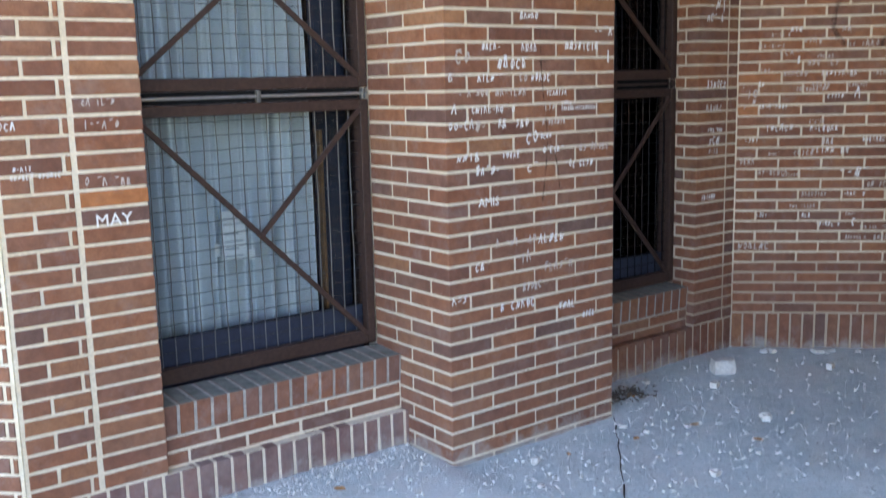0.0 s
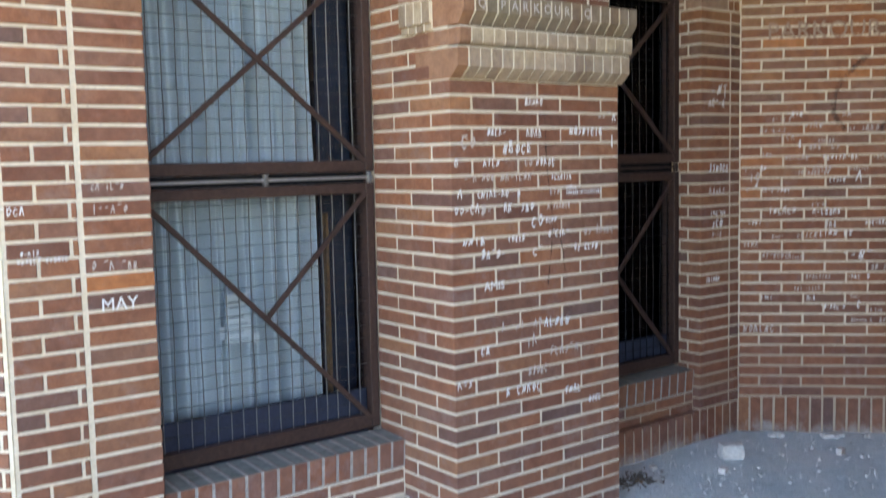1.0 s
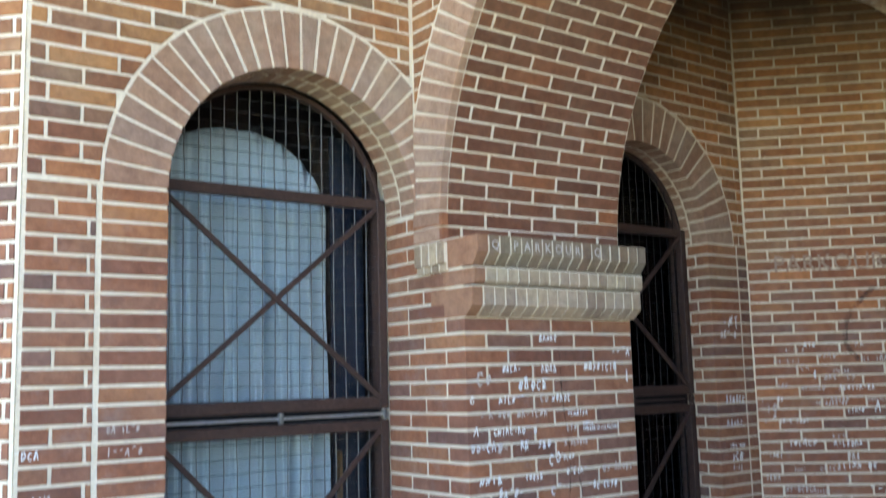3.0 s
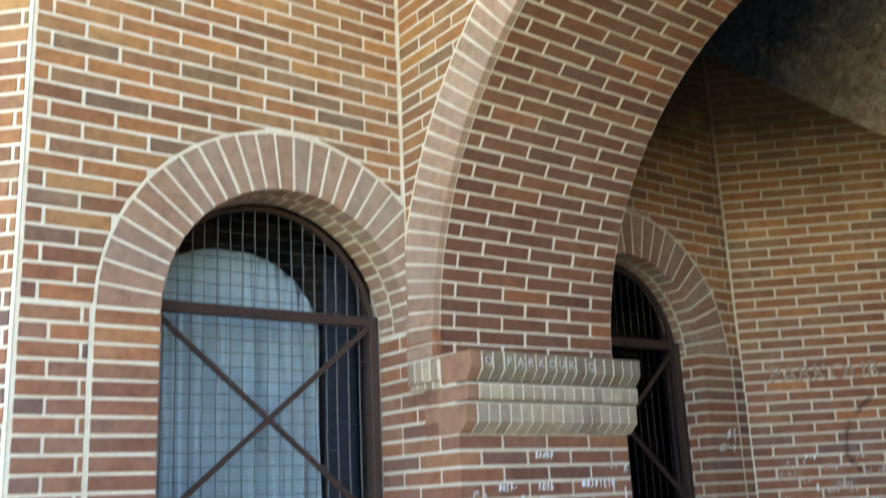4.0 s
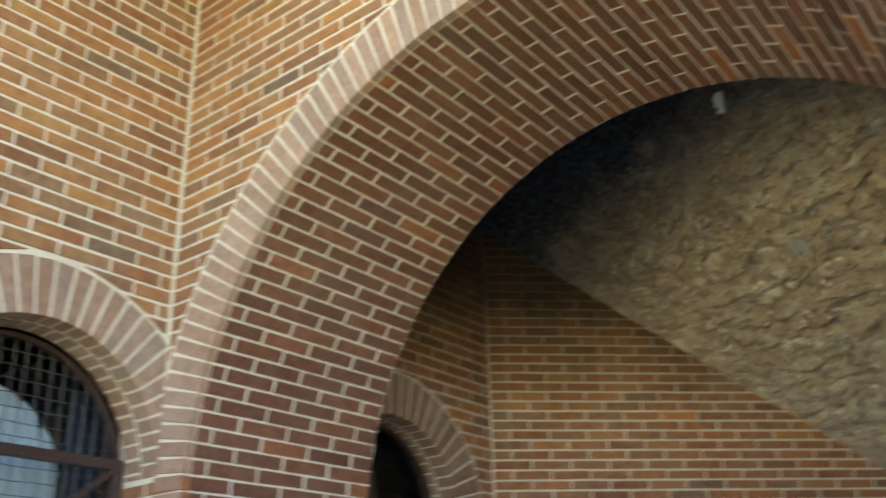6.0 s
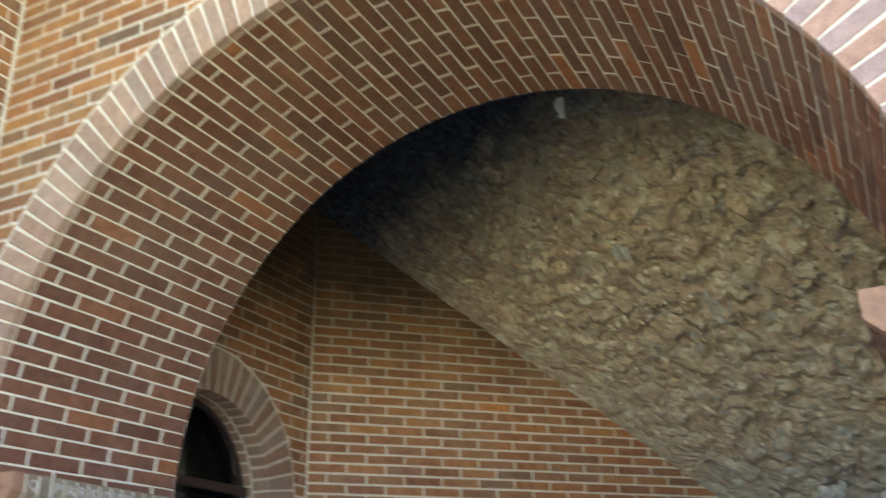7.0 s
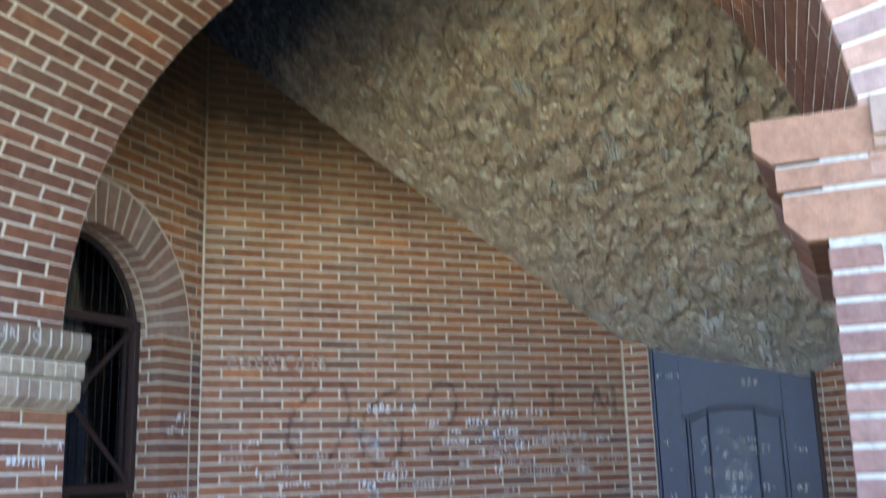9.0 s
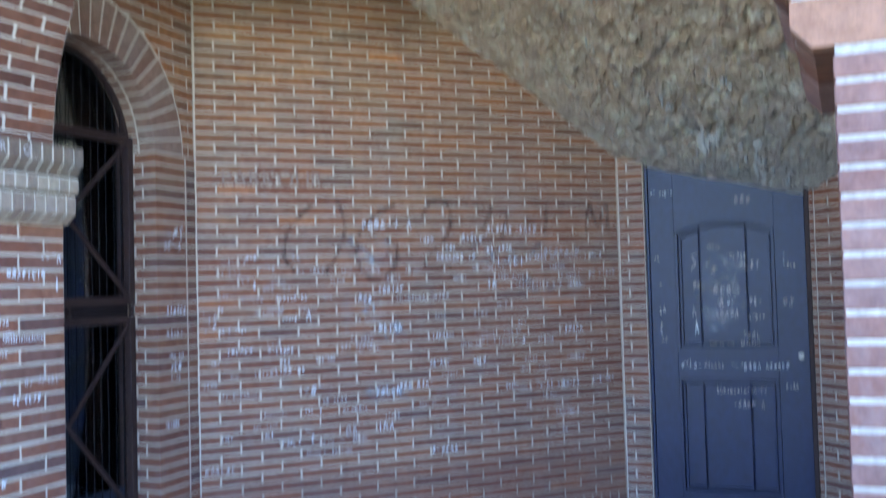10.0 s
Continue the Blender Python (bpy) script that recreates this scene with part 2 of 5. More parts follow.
def sill_material():
    """Red brick whose level top holds grey dust."""
    m = brick_material("sill_brick", RED)
    nt = m.node_tree
    b = nt.nodes["Principled BSDF"]
    old = b.inputs["Base Color"].links[0].from_socket
    geo, sep = nt.nodes.new("ShaderNodeNewGeometry"), nt.nodes.new("ShaderNodeSeparateXYZ")
    nt.links.new(geo.outputs["Normal"], sep.inputs[0])
    top = step(nt, sep.outputs["Z"], 0.5, 0.9)
    nt.links.new(blend(nt, top, old, ramp(nt, noise_at(nt, 25.0), [(0.3, (0.115, 0.12, 0.105)), (0.7, (0.22, 0.225, 0.20))])), b.inputs["Base Color"])
    return m


M_SILL = sill_material()
M_DUST = plain_material("grey_dust", (0.34, 0.32, 0.29), 0.95, 0, 40.0, 0.3, 0.002, 0.2)
M_STONE = plain_material("pale_rubble", (0.62, 0.60, 0.56), 0.9, 0, 60.0, 0.2, 0.003, 0.2)
M_GRIT = plain_material("grey_grit", (0.60, 0.61, 0.59), 0.9, 0, 60.0, 0.3, 0.002, 0.2)
M_LEAF = plain_material("dry_leaf", (0.42, 0.22, 0.08), 0.8, 0, 80.0, 0.3, 0.0)
M_LITTER = plain_material("dead_leaf_litter", (0.12, 0.10, 0.08), 0.95, 0, 80.0, 0.5, 0.0)
M_CRACK = plain_material("dirt_filled_joint", (0.06, 0.055, 0.05), 0.95, 0, 80.0, 0.3, 0.0)


def specks(nt, base, scale, size, share, colour):
    """Scatters small chips of another colour over a base."""
    pos = nt.nodes.new("ShaderNodeNewGeometry")
    v = add(nt, "ShaderNodeTexVoronoi", Scale=scale)
    nt.links.new(pos.outputs["Position"], v.inputs["Vector"])
    sep = nt.nodes.new("ShaderNodeSeparateColor")
    nt.links.new(v.outputs["Color"], sep.inputs[0])
    both = nt.nodes.new("ShaderNodeMath")
    both.operation = 'MULTIPLY'
    nt.links.new(step(nt, v.outputs["Distance"], size, size * 0.75), both.inputs[0])
    nt.links.new(step(nt, sep.outputs[0], 1 - share, 1 - share + 0.05), both.inputs[1])
    return blend(nt, both.outputs[0], base, colour)


def ground_material():
    m, nt, b = node_material("gritty_pavement")
    fine = noise_at(nt, 140.0, 6.0, 0.85)
    base = ramp(nt, fine, [(0.3, (0.37, 0.42, 0.42)), (0.5, (0.57, 0.635, 0.635)), (0.68, (0.74, 0.80, 0.80))])
    base = blend(nt, 0.55, base, ramp(nt, noise_at(nt, 3.5, 7.0, 0.7), [(0.3, (0.28, 0.28, 0.28)), (0.7, (0.70, 0.69, 0.67))]), 'OVERLAY')
    base = blend(nt, 0.4, base, ramp(nt, noise_at(nt, 24.0, 5.0, 0.7), [(0.3, (0.3, 0.3, 0.3)), (0.7, (0.70, 0.70, 0.70))]), 'OVERLAY')
    base = specks(nt, base, 70.0, 0.30, 0.12, (0.82, 0.82, 0.80))
    base = specks(nt, base, 31.0, 0.22, 0.08, (0.84, 0.83, 0.80))
    base = specks(nt, base, 90.0, 0.34, 0.12, (0.20, 0.20, 0.195))
    base = specks(nt, base, 24.0, 0.16, 0.07, (0.18, 0.175, 0.17))
    # drifts of pale dust
    base = blend(nt, step(nt, noise_at(nt, 1.6, 7.0, 0.72), 0.50, 0.68), base, ramp(nt, fine, [(0.3, (0.50, 0.50, 0.49)), (0.7, (0.76, 0.76, 0.74))]))
    # unseen paving turns to a dry-grass yellow, added to colour the bounced light
    spot, part_of = nt.nodes.new("ShaderNodeNewGeometry"), nt.nodes.new("ShaderNodeSeparateXYZ")
    nt.links.new(spot.outputs["Position"], part_of.inputs[0])
    away = nt.nodes.new("ShaderNodeMath")
    away.operation = 'ADD'
    nt.links.new(part_of.outputs["X"], away.inputs[0])
    nt.links.new(part_of.outputs["Y"], away.inputs[1])
    base = blend(nt, step(nt, away.outputs[0], 4.0, 3.9), base, ramp(nt, fine, [(0.3, (0.26, 0.235, 0.105)), (0.7, (0.44, 0.385, 0.185))]))
    nt.links.new(base, b.inputs["Base Color"])
    b.inputs["Roughness"].default_value = 0.95
    bump(nt, b, noise_at(nt, 70.0, 6.0, 0.8), 0.8, 0.007)
    return m


def slab_material():
    """Thrown concrete: ochre lumps, dark pits and a blue-black band."""
    m, nt, b = node_material("rough_shotcrete")
    lumps, mid, fine = noise_at(nt, 7.0, 8.0, 0.7), noise_at(nt, 30.0, 6.0, 0.7), noise_at(nt, 90.0, 5.0, 0.75)
    base = ramp(nt, lumps, [(0.30, (0.50, 0.39, 0.265)), (0.5, (0.655, 0.52, 0.37)), (0.70, (0.79, 0.655, 0.49))])
    base = blend(nt, 0.40, base, ramp(nt, mid, [(0.32, (0.22, 0.22, 0.22)), (0.5, (0.5, 0.5, 0.5)), (0.66, (0.75, 0.75, 0.75))]), 'OVERLAY')
    base = blend(nt, 0.25, base, ramp(nt, fine, [(0.3, (0.3, 0.3, 0.3)), (0.7, (0.7, 0.7, 0.7))]), 'OVERLAY')
    # thrown dabs, each with its own tone
    pos = nt.nodes.new("ShaderNodeNewGeometry")
    warp = add(nt, "ShaderNodeTexNoise", Scale=20.0, Detail=3.0)
    nt.links.new(pos.outputs["Position"], warp.inputs["Vector"])
    moved = nt.nodes.new("ShaderNodeVectorMath")
    moved.operation = 'MULTIPLY_ADD'
    nt.links.new(warp.outputs["Color"], moved.inputs[0])
    moved.inputs[1].default_value = (0.08, 0.08, 0.08)
    nt.links.new(pos.outputs["Position"], moved.inputs[2])
    dabs = add(nt, "ShaderNodeTexVoronoi", Scale=20.0)
    nt.links.new(moved.outputs[0], dabs.inputs["Vector"])
    tone = nt.nodes.new("ShaderNodeSeparateColor")
    nt.links.new(dabs.outputs["Color"], tone.inputs[0])
    base = blend(nt, 0.65, base, ramp(nt, tone.outputs[0], [(0.0, (0.36, 0.35, 0.33)), (0.75, (0.52, 0.51, 0.49)), (0.9, (0.68, 0.68, 0.67)), (1.0, (0.85, 0.85, 0.84))]), 'OVERLAY')
    # pits sunk by the bump, with a dark colour put into them
    pits = add(nt, "ShaderNodeTexVoronoi", Scale=19.0)
    nt.links.new(pos.outputs["Position"], pits.inputs["Vector"])
    hole = nt.nodes.new("ShaderNodeMath")
    hole.operation = 'MULTIPLY'
    nt.links.new(step(nt, pits.outputs["Distance"], 0.20, 0.05), hole.inputs[0])
    nt.links.new(step(nt, noise_at(nt, 3.5, 5.0, 0.7), 0.50, 0.62), hole.inputs[1])
    base = blend(nt, hole.outputs[0], base, (0.16, 0.12, 0.085))
    base = specks(nt, base, 26.0, 0.34, 0.20, (0.90, 0.82, 0.68))
    base = specks(nt, base, 33.0, 0.30, 0.06, (0.25, 0.19, 0.13))
    # grey cement at the lower end
    foot, mixed = nt.nodes.new("ShaderNodeSeparateXYZ"), nt.nodes.new("ShaderNodeMath")
    nt.links.new(pos.outputs["Position"], foot.inputs[0])
    mixed.operation = 'MULTIPLY_ADD'
    nt.links.new(noise_at(nt, 4.0, 6.0, 0.7), mixed.inputs[0])
    mixed.inputs[1].default_value = 1.0
    nt.links.new(foot.outputs["Z"], mixed.inputs[2])
    base = blend(nt, step(nt, mixed.outputs[0], 3.35, 2.7), base, blend(nt, 0.55, base, (0.43, 0.445, 0.41)))
    # an oblique blue-black band with a ragged edge
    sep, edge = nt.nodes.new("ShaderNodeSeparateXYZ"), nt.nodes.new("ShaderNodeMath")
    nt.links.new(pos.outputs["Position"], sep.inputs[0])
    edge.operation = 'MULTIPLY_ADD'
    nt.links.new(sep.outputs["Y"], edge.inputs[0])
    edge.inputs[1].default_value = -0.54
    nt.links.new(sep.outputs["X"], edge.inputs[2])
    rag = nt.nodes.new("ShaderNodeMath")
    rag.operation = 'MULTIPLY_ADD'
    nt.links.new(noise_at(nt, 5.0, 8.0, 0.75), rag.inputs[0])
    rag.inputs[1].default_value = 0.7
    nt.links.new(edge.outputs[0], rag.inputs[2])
    dark_band = step(nt, rag.outputs[0], 4.18, 3.44)
    base = blend(nt, dark_band, base, ramp(nt, mid, [(0.35, (0.016, 0.018, 0.028)), (0.6, (0.075, 0.080, 0.10)), (0.72, (0.20, 0.205, 0.22))]))
    nt.links.new(base, b.inputs["Base Color"])
    b.inputs["Roughness"].default_value = 0.95
    b.inputs["Specular IOR Level"].default_value = 0.15
    high = nt.nodes.new("ShaderNodeMath")
    high.operation = 'SUBTRACT'
    both = nt.nodes.new("ShaderNodeMath")
    both.operation = 'SUBTRACT'
    nt.links.new(mid, both.inputs[0])
    nt.links.new(dabs.outputs["Distance"], both.inputs[1])
    nt.links.new(both.outputs[0], high.inputs[0])
    nt.links.new(hole.outputs[0], high.inputs[1])
    bump(nt, b, high.outputs[0], 1.0, 0.038)
    return m


def glass_material():
    m = bpy.data.materials.new("window_glass")
    m.use_nodes = True
    nt = m.node_tree
    nt.nodes.clear()
    out = nt.nodes.new("ShaderNodeOutputMaterial")
    clear = add(nt, "ShaderNodeBsdfTransparent", Color=(0.86, 0.90, 0.92, 1))
    gloss = add(nt, "ShaderNodeBsdfGlossy", Roughness=0.02)
    mix, fres = nt.nodes.new("ShaderNodeMixShader"), add(nt, "ShaderNodeFresnel", IOR=1.35)
    nt.links.new(fres.outputs[0], mix.inputs[0])
    nt.links.new(clear.outputs[0], mix.inputs[1])
    nt.links.new(gloss.outputs[0], mix.inputs[2])
    nt.links.new(mix.outputs[0], out.inputs[0])
    return m


M_DAB = plain_material("plaster_dab", (0.50, 0.48, 0.43), 0.95, 0, 60.0, 0.3, 0.004, 0.2)
M_GROUND, M_SLAB, M_GLASS = ground_material(), slab_material(), glass_material()

# ---------------------------------------------------------------- mesh helpers
JOINT = 0.0118     # width of a mortar joint
RAKE = 0.0042      # how far bricks stand proud of the mortar


class Shape:
    """Vertices and faces that become one mesh."""

    def __init__(self):
        self.v, self.f = [], []

    def poly(self, verts, faces, m=None):
        k = len(self.v)
        self.v += [tuple(m @ Vector(p)) for p in verts] if m else [tuple(p) for p in verts]
        self.f += [tuple(i + k for i in f) for f in faces]
        return self

    def box(self, x0, x1, y0, y1, z0, z1, m=None, bevel=0.0):
        verts, faces = box_data(x0, x1, y0, y1, z0, z1, bevel)
        return self.poly(verts, faces, m)

    def prism(self, outline, depth, m=None, bevel=0.003):
        verts, faces = prism_data(outline, depth, bevel)
        return self.poly(verts, faces, m)

    def tube(self, points, radius, sides=8, m=None):
        """A round bar along a line of points."""
        pts = [Vector(p) for p in points]
        verts, faces = [], []
        for i, p in enumerate(pts):
            d = (pts[min(i + 1, len(pts) - 1)] - pts[max(i - 1, 0)]).normalized()
            a = d.orthogonal().normalized()
            b = d.cross(a)
            verts += [p + radius * (math.cos(2 * math.pi * k / sides) * a + math.sin(2 * math.pi * k / sides) * b) for k in range(sides)]
        for i in range(len(pts) - 1):
            for k in range(sides):
                q = (k + 1) % sides
                faces.append((i * sides + k, i * sides + q, (i + 1) * sides + q, (i + 1) * sides + k))
        faces.append(tuple(range(sides))[::-1])
        faces.append(tuple(range((len(pts) - 1) * sides, len(pts) * sides)))
        return self.poly(verts, faces, m)

    def strip(self, path, width, depth, m=None):
        """A flat bar along a line in the local xy plane, its front at z = 0."""
        for (x0, y0), (x1, y1) in zip(path, path[1:]):
            d = Vector((x1 - x0, y1 - y0))
            s = Vector((-d.y, d.x)).normalized() * width / 2
            a, b = Vector((x0, y0)), Vector((x1, y1))
            self.prism([a - s, b - s, b + s, a + s], depth, m, min(0.002, width / 5))
        return self

    def mesh(self, name, material):
        me = bpy.data.meshes.new(name)
        me.from_pydata(self.v, [], self.f)
        me.materials.append(material)
        me.update()
        return me


def box_data(x0, x1, y0, y1, z0, z1, bevel=0.0):
    if bevel <= 0:
        v = [(x, y, z) for z in (z0, z1) for y in (y0, y1) for x in (x0, x1)]
        return v, [(0, 2, 3, 1), (4, 5, 7, 6), (0, 1, 5, 4), (1, 3, 7, 5), (3, 2, 6, 7), (2, 0, 4, 6)]
    bm = bmesh.new()
    bmesh.ops.create_cube(bm, size=1.0)
    for w in bm.verts:
        w.co = Vector(((x0 + x1) / 2 + w.co.x * (x1 - x0), (y0 + y1) / 2 + w.co.y * (y1 - y0), (z0 + z1) / 2 + w.co.z * (z1 - z0)))
    bmesh.ops.bevel(bm, geom=list(bm.edges), offset=bevel, segments=1, affect='EDGES')
    bm.verts.index_update()
    out = [tuple(w.co) for w in bm.verts], [tuple(w.index for w in f.verts) for f in bm.faces]
    bm.free()
    return out


def prism_data(outline, depth, bevel=0.003):
    """A plate in the local xy plane with a bevelled front at z = 0 and an open back at -depth."""
    pts = [Vector((p[0], p[1])) for p in outline]
    n = len(pts)
    if sum(pts[i].x * pts[(i + 1) % n].y - pts[(i + 1) % n].x * pts[i].y for i in range(n)) < 0:
        pts.reverse()
    mid = sum(pts, Vector((0, 0))) / n
    front = []
    for i, p in enumerate(pts):
        a, b = (p - pts[i - 1]).normalized(), (pts[(i + 1) % n] - p).normalized()
        inward = Vector((-a.y - b.y, a.x + b.x))
        if inward.length < 1e-6:
            inward = mid - p
        inward.normalize()
        front.append(p + inward * min(bevel * 1.3, (mid - p).length * 0.4))
    v = [(p.x, p.y, 0) for p in front] + [(p.x, p.y, -bevel) for p in pts] + [(p.x, p.y, -depth) for p in pts]
    f = [tuple(range(n))]
    for i in range(n):
        j = (i + 1) % n
        f += [(i + n, j + n, j, i), (i + 2 * n, j + 2 * n, j + n, i + n)]
    return v, f


def clip(outline, p, n):
    """The part of a convex outline on the side of p to which n points."""
    out = []
    k = len(outline)
    for i in range(k):
        a, b = Vector(outline[i]), Vector(outline[(i + 1) % k])
        da, db = (a - p).dot(n), (b - p).dot(n)
        if da >= 0:
            out.append(a)
        if da * db < 0:
            out.append(a + (b - a) * da / (da - db))
    return out


def area(outline):
    k = len(outline)
    return abs(sum(outline[i][0] * outline[(i + 1) % k][1] - outline[(i + 1) % k][0] * outline[i][1] for i in range(k))) / 2


def outside(cx, cy, r):
    """Clips an outline to what lies outside a circle."""
    c = Vector((cx, cy))

    def cut(o):
        mid = sum((Vector(p) for p in o), Vector((0, 0))) / len(o)
        d = (mid - c).normalized()
        return clip(o, c + d * r, d)
    return cut


def half(px, py, nx, ny):
    return lambda o: clip(o, Vector((px, py)), Vector((nx, ny)).normalized())


def wall_frame(x, y, z, ux, uy):
    """Local x along the wall, y up, z out of its face."""
    u = Vector((ux, uy, 0)).normalized()
    n = u.cross(Vector((0, 0, 1)))
    m = Matrix((u, Vector((0, 0, 1)), n)).transposed().to_4x4()
    return Matrix.Translation((x, y, z)) @ m


rng = random.Random(7)
BRICK_DATA = {}


class Masonry:
    """Collects the bricks of one wall; the nearest 300 become parts, the rest one joined part."""

    def __init__(self):
        self.items, self.beds = [], []

    def face(self, m, outline, depth=0.03, material=None, name="brick"):
        """A brick whose face has this outline in the frame m."""
        if len(outline) < 3 or area(outline) < 0.0004:
            return
        mid = sum((Vector(p) for p in outline), Vector((0, 0))) / len(outline)
        local = [Vector(p) - mid for p in outline]
        variant = rng.randrange(5)
        key = ("f", variant, round(depth, 3), tuple((round(p.x, 3), round(p.y, 3)) for p in local))
        if key not in BRICK_DATA:
            r = random.Random(len(BRICK_DATA))
            worn = [p + Vector((r.uniform(-1, 1), r.uniform(-1, 1))) * 0.0012 for p in local]
            BRICK_DATA[key] = [*prism_data(worn, depth, 0.0028), {}]
        at = m @ Matrix.Translation((mid.x, mid.y, rng.uniform(-0.0015, 0.0015))) @ pose(0, 0, 0, rng.gauss(0, 0.25), rng.gauss(0, 0.12), rng.gauss(0, 0.2))
        self.items.append((key, at, material or M_BRICK, name))

    def rect(self, m, u0, u1, v0, v1, cuts=(), **more):
        o = [Vector((u0, v0)), Vector((u1, v0)), Vector((u1, v1)), Vector((u0, v1))]
        for cut in cuts:
            if len(o) >= 3:
                o = cut(o)
        self.face(m, o, **more)

    def solid(self, m, x0, x1, y0, y1, z0, z1, material=None, name="brick"):
        """A whole brick as a bevelled block in the frame m."""
        cx, cy, cz = (x0 + x1) / 2, (y0 + y1) / 2, (z0 + z1) / 2
        a, b, c = abs(x1 - x0) / 2, abs(y1 - y0) / 2, abs(z1 - z0) / 2
        key = ("b", round(a, 3), round(b, 3), round(c, 3))
        if key not in BRICK_DATA:
            BRICK_DATA[key] = [*box_data(-a, a, -b, b, -c, c, 0.003), {}]
        at = m @ Matrix.Translation((cx, cy, cz)) @ pose(0, 0, 0, rng.gauss(0, 0.15), rng.gauss(0, 0.15), rng.gauss(0, 0.15))
        self.items.append((key, at, material or M_BRICK, name))

    def course(self, m, joints, v0, v1, cuts=(), **more):
        for a, b in zip(joints, joints[1:]):
            self.rect(m, a + JOINT / 2, b - JOINT / 2, v0 + JOINT / 2, v1 - JOINT / 2, cuts, **more)

    def bond(self, m, u0, u1, v0, v1, pitch, length, cuts=(), shift=0.0, first=0, **more):
        """Running bond over a field."""
        k = 0
        v = v0
        while v < v1 - 0.01:
            off = shift + (length / 2 if (k + first) % 2 else 0)
            joints = [u0]
            u = u0 + off % length
            while u < u1 - 0.03:
                if u > u0 + 0.03:
                    joints.append(u + rng.uniform(-0.004, 0.004))
                u += length
            joints.append(u1)
            self.course(m, joints, v, min(v + pitch, v1), cuts, **more)
            v += pitch
            k += 1

    def build(self, parent, near):
        near = Vector(near)
        for bed in self.beds:
            part("sill_bed", bed, M_DUST, parent)
        for group in sorted({i[3] for i in self.items}):
            items = [i for i in self.items if i[3] == group]
            items.sort(key=lambda i: (i[1].translation - near).length)
            for key, at, material, name in items[:300]:
                verts, faces, made = BRICK_DATA[key]
                if material.name not in made:
                    made[material.name] = Shape().poly(verts, faces).mesh(name, material)
                ob = new(name, made[material.name])
                ob.parent = parent
                ob.matrix_basis = at
            rest = items[300:]
            for material in {i[2].name: i[2] for i in rest}.values():
                s = Shape()
                for key, at, mat, name in rest:
                    if mat == material:
                        s.poly(BRICK_DATA[key][0], BRICK_DATA[key][1], at)
                ob = new("brickwork", s.mesh("brickwork", material))
                ob.parent = parent
                tagged(ob, kind="stuff")


def part(name, shape, material, parent, label=""):
    ob = new(name, shape.mesh(name, material))
    ob.parent = parent
    return tagged(ob, label)


def thing(name, label, category, group="", kind="", at=(0, 0, 0)):
    ob = new(name)
    ob.location = at
    return tagged(ob, label, category, group, kind)


def structure(name, shape, material, label, category):
    me = shape.mesh(name, material)
    bm = bmesh.new()
    bm.from_mesh(me)
    bmesh.ops.remove_doubles(bm, verts=bm.verts, dist=0.0001)
    bm.to_mesh(me)
    bm.free()
    return tagged(new(name, me), label, category, kind="structure")


# ---------------------------------------------------------------- plan, in metres
XL, XS, XA, XC, XD = 0.746, 0.995, 1.235, 2.296, 3.239   # window wall: end, surround, opening, arch wall front and back
Y1, YW, YP, YR = 3.287, 3.515, 2.983, 0.002              # window wall, grille, arch jambs
Y2, XB, XE, XK = 3.31, 4.235, 4.49, 4.57                 # passage wall, its opening, surround and corner
ARCH = (1.512, 2.197, 1.615)                             # centre y, z and radius at the front of the arch
ARCH_BACK = (1.498, 2.197, 1.532)
# walls and roof run on unseen to this height, to lengthen the building's shadow
TOP = 9.0
PITCH = 0.0625
DX = 6.51                                                # door wall
DY0, DY1 = 1.189, 0.205                                  # door opening
S = math.sqrt(0.5)
BACK_LEN = 2.744


def slab_z(x, y):
    return -0.662 * x + 0.242 * y + 6.389


WEST = wall_frame(0, Y1, 0, 1, 0)
PASSAGE = wall_frame(0, Y2, 0, 1, 0)
FRONT = wall_frame(XC, 0, 0, 0, -1)       # local x is -y
JAMB_L = wall_frame(0, YP, 0, 1, 0)
JAMB_R = wall_frame(0, YR, 0, -1, 0)      # local x is -x
BACK = wall_frame(XK, Y2, 0, S, -S)
DOORW = wall_frame(DX, 0, 0, 0, -1)
SIDE = wall_frame(XL, Y1, 0, S, -S)       # local x runs to -1 behind the corner

# ---------------------------------------------------------------- ground
def ground_z(x, y):
    if abs(x) >= 8 or abs(y) >= 8:
        return 0.0
    z = 0.012 * noise.noise((x * 1.3, y * 1.3, 0)) + 0.006 * noise.noise((x * 5, y * 5, 3)) + 0.004 * noise.noise((x * 17, y * 17, 5))
    # dust heaped against the foot of the window wall
    if XL < x < XC and y > 2.5:
        z += 0.035 * min(1, (y - 2.5) / 0.7)
    # and along the walls of the passage
    if x > XD - 0.3:
        z += 0.018 * max(0.0, 1 - max(0.0, min((7.88 - x - y) * 0.7071, Y2 - y)) / 0.55)
    return z


def ground():
    near = lambda a, b, n: [a + (b - a) * i / n for i in range(n + 1)]
    xs = [-300, -80, -25, -8, -3] + near(-1, 7, 110) + [9, 20, 60, 300]
    ys = [-300, -80, -25, -8, -3] + near(-1, 3.8, 70) + [6, 20, 60, 300]
    s = Shape()
    for y in ys:
        for x in xs:
            z = ground_z(x, y)
            s.v.append((x, y, z))
    w = len(xs)
    s.f = [(j * w + i, j * w + i + 1, (j + 1) * w + i + 1, (j + 1) * w + i) for j in range(len(ys) - 1) for i in range(w - 1)]
    g = structure("ground", s, M_GROUND, "grey gritty worn pavement strewn with rubble dust", "ground")
    for p in g.data.polygons:
        p.use_smooth = True
    return g


GROUND = ground()

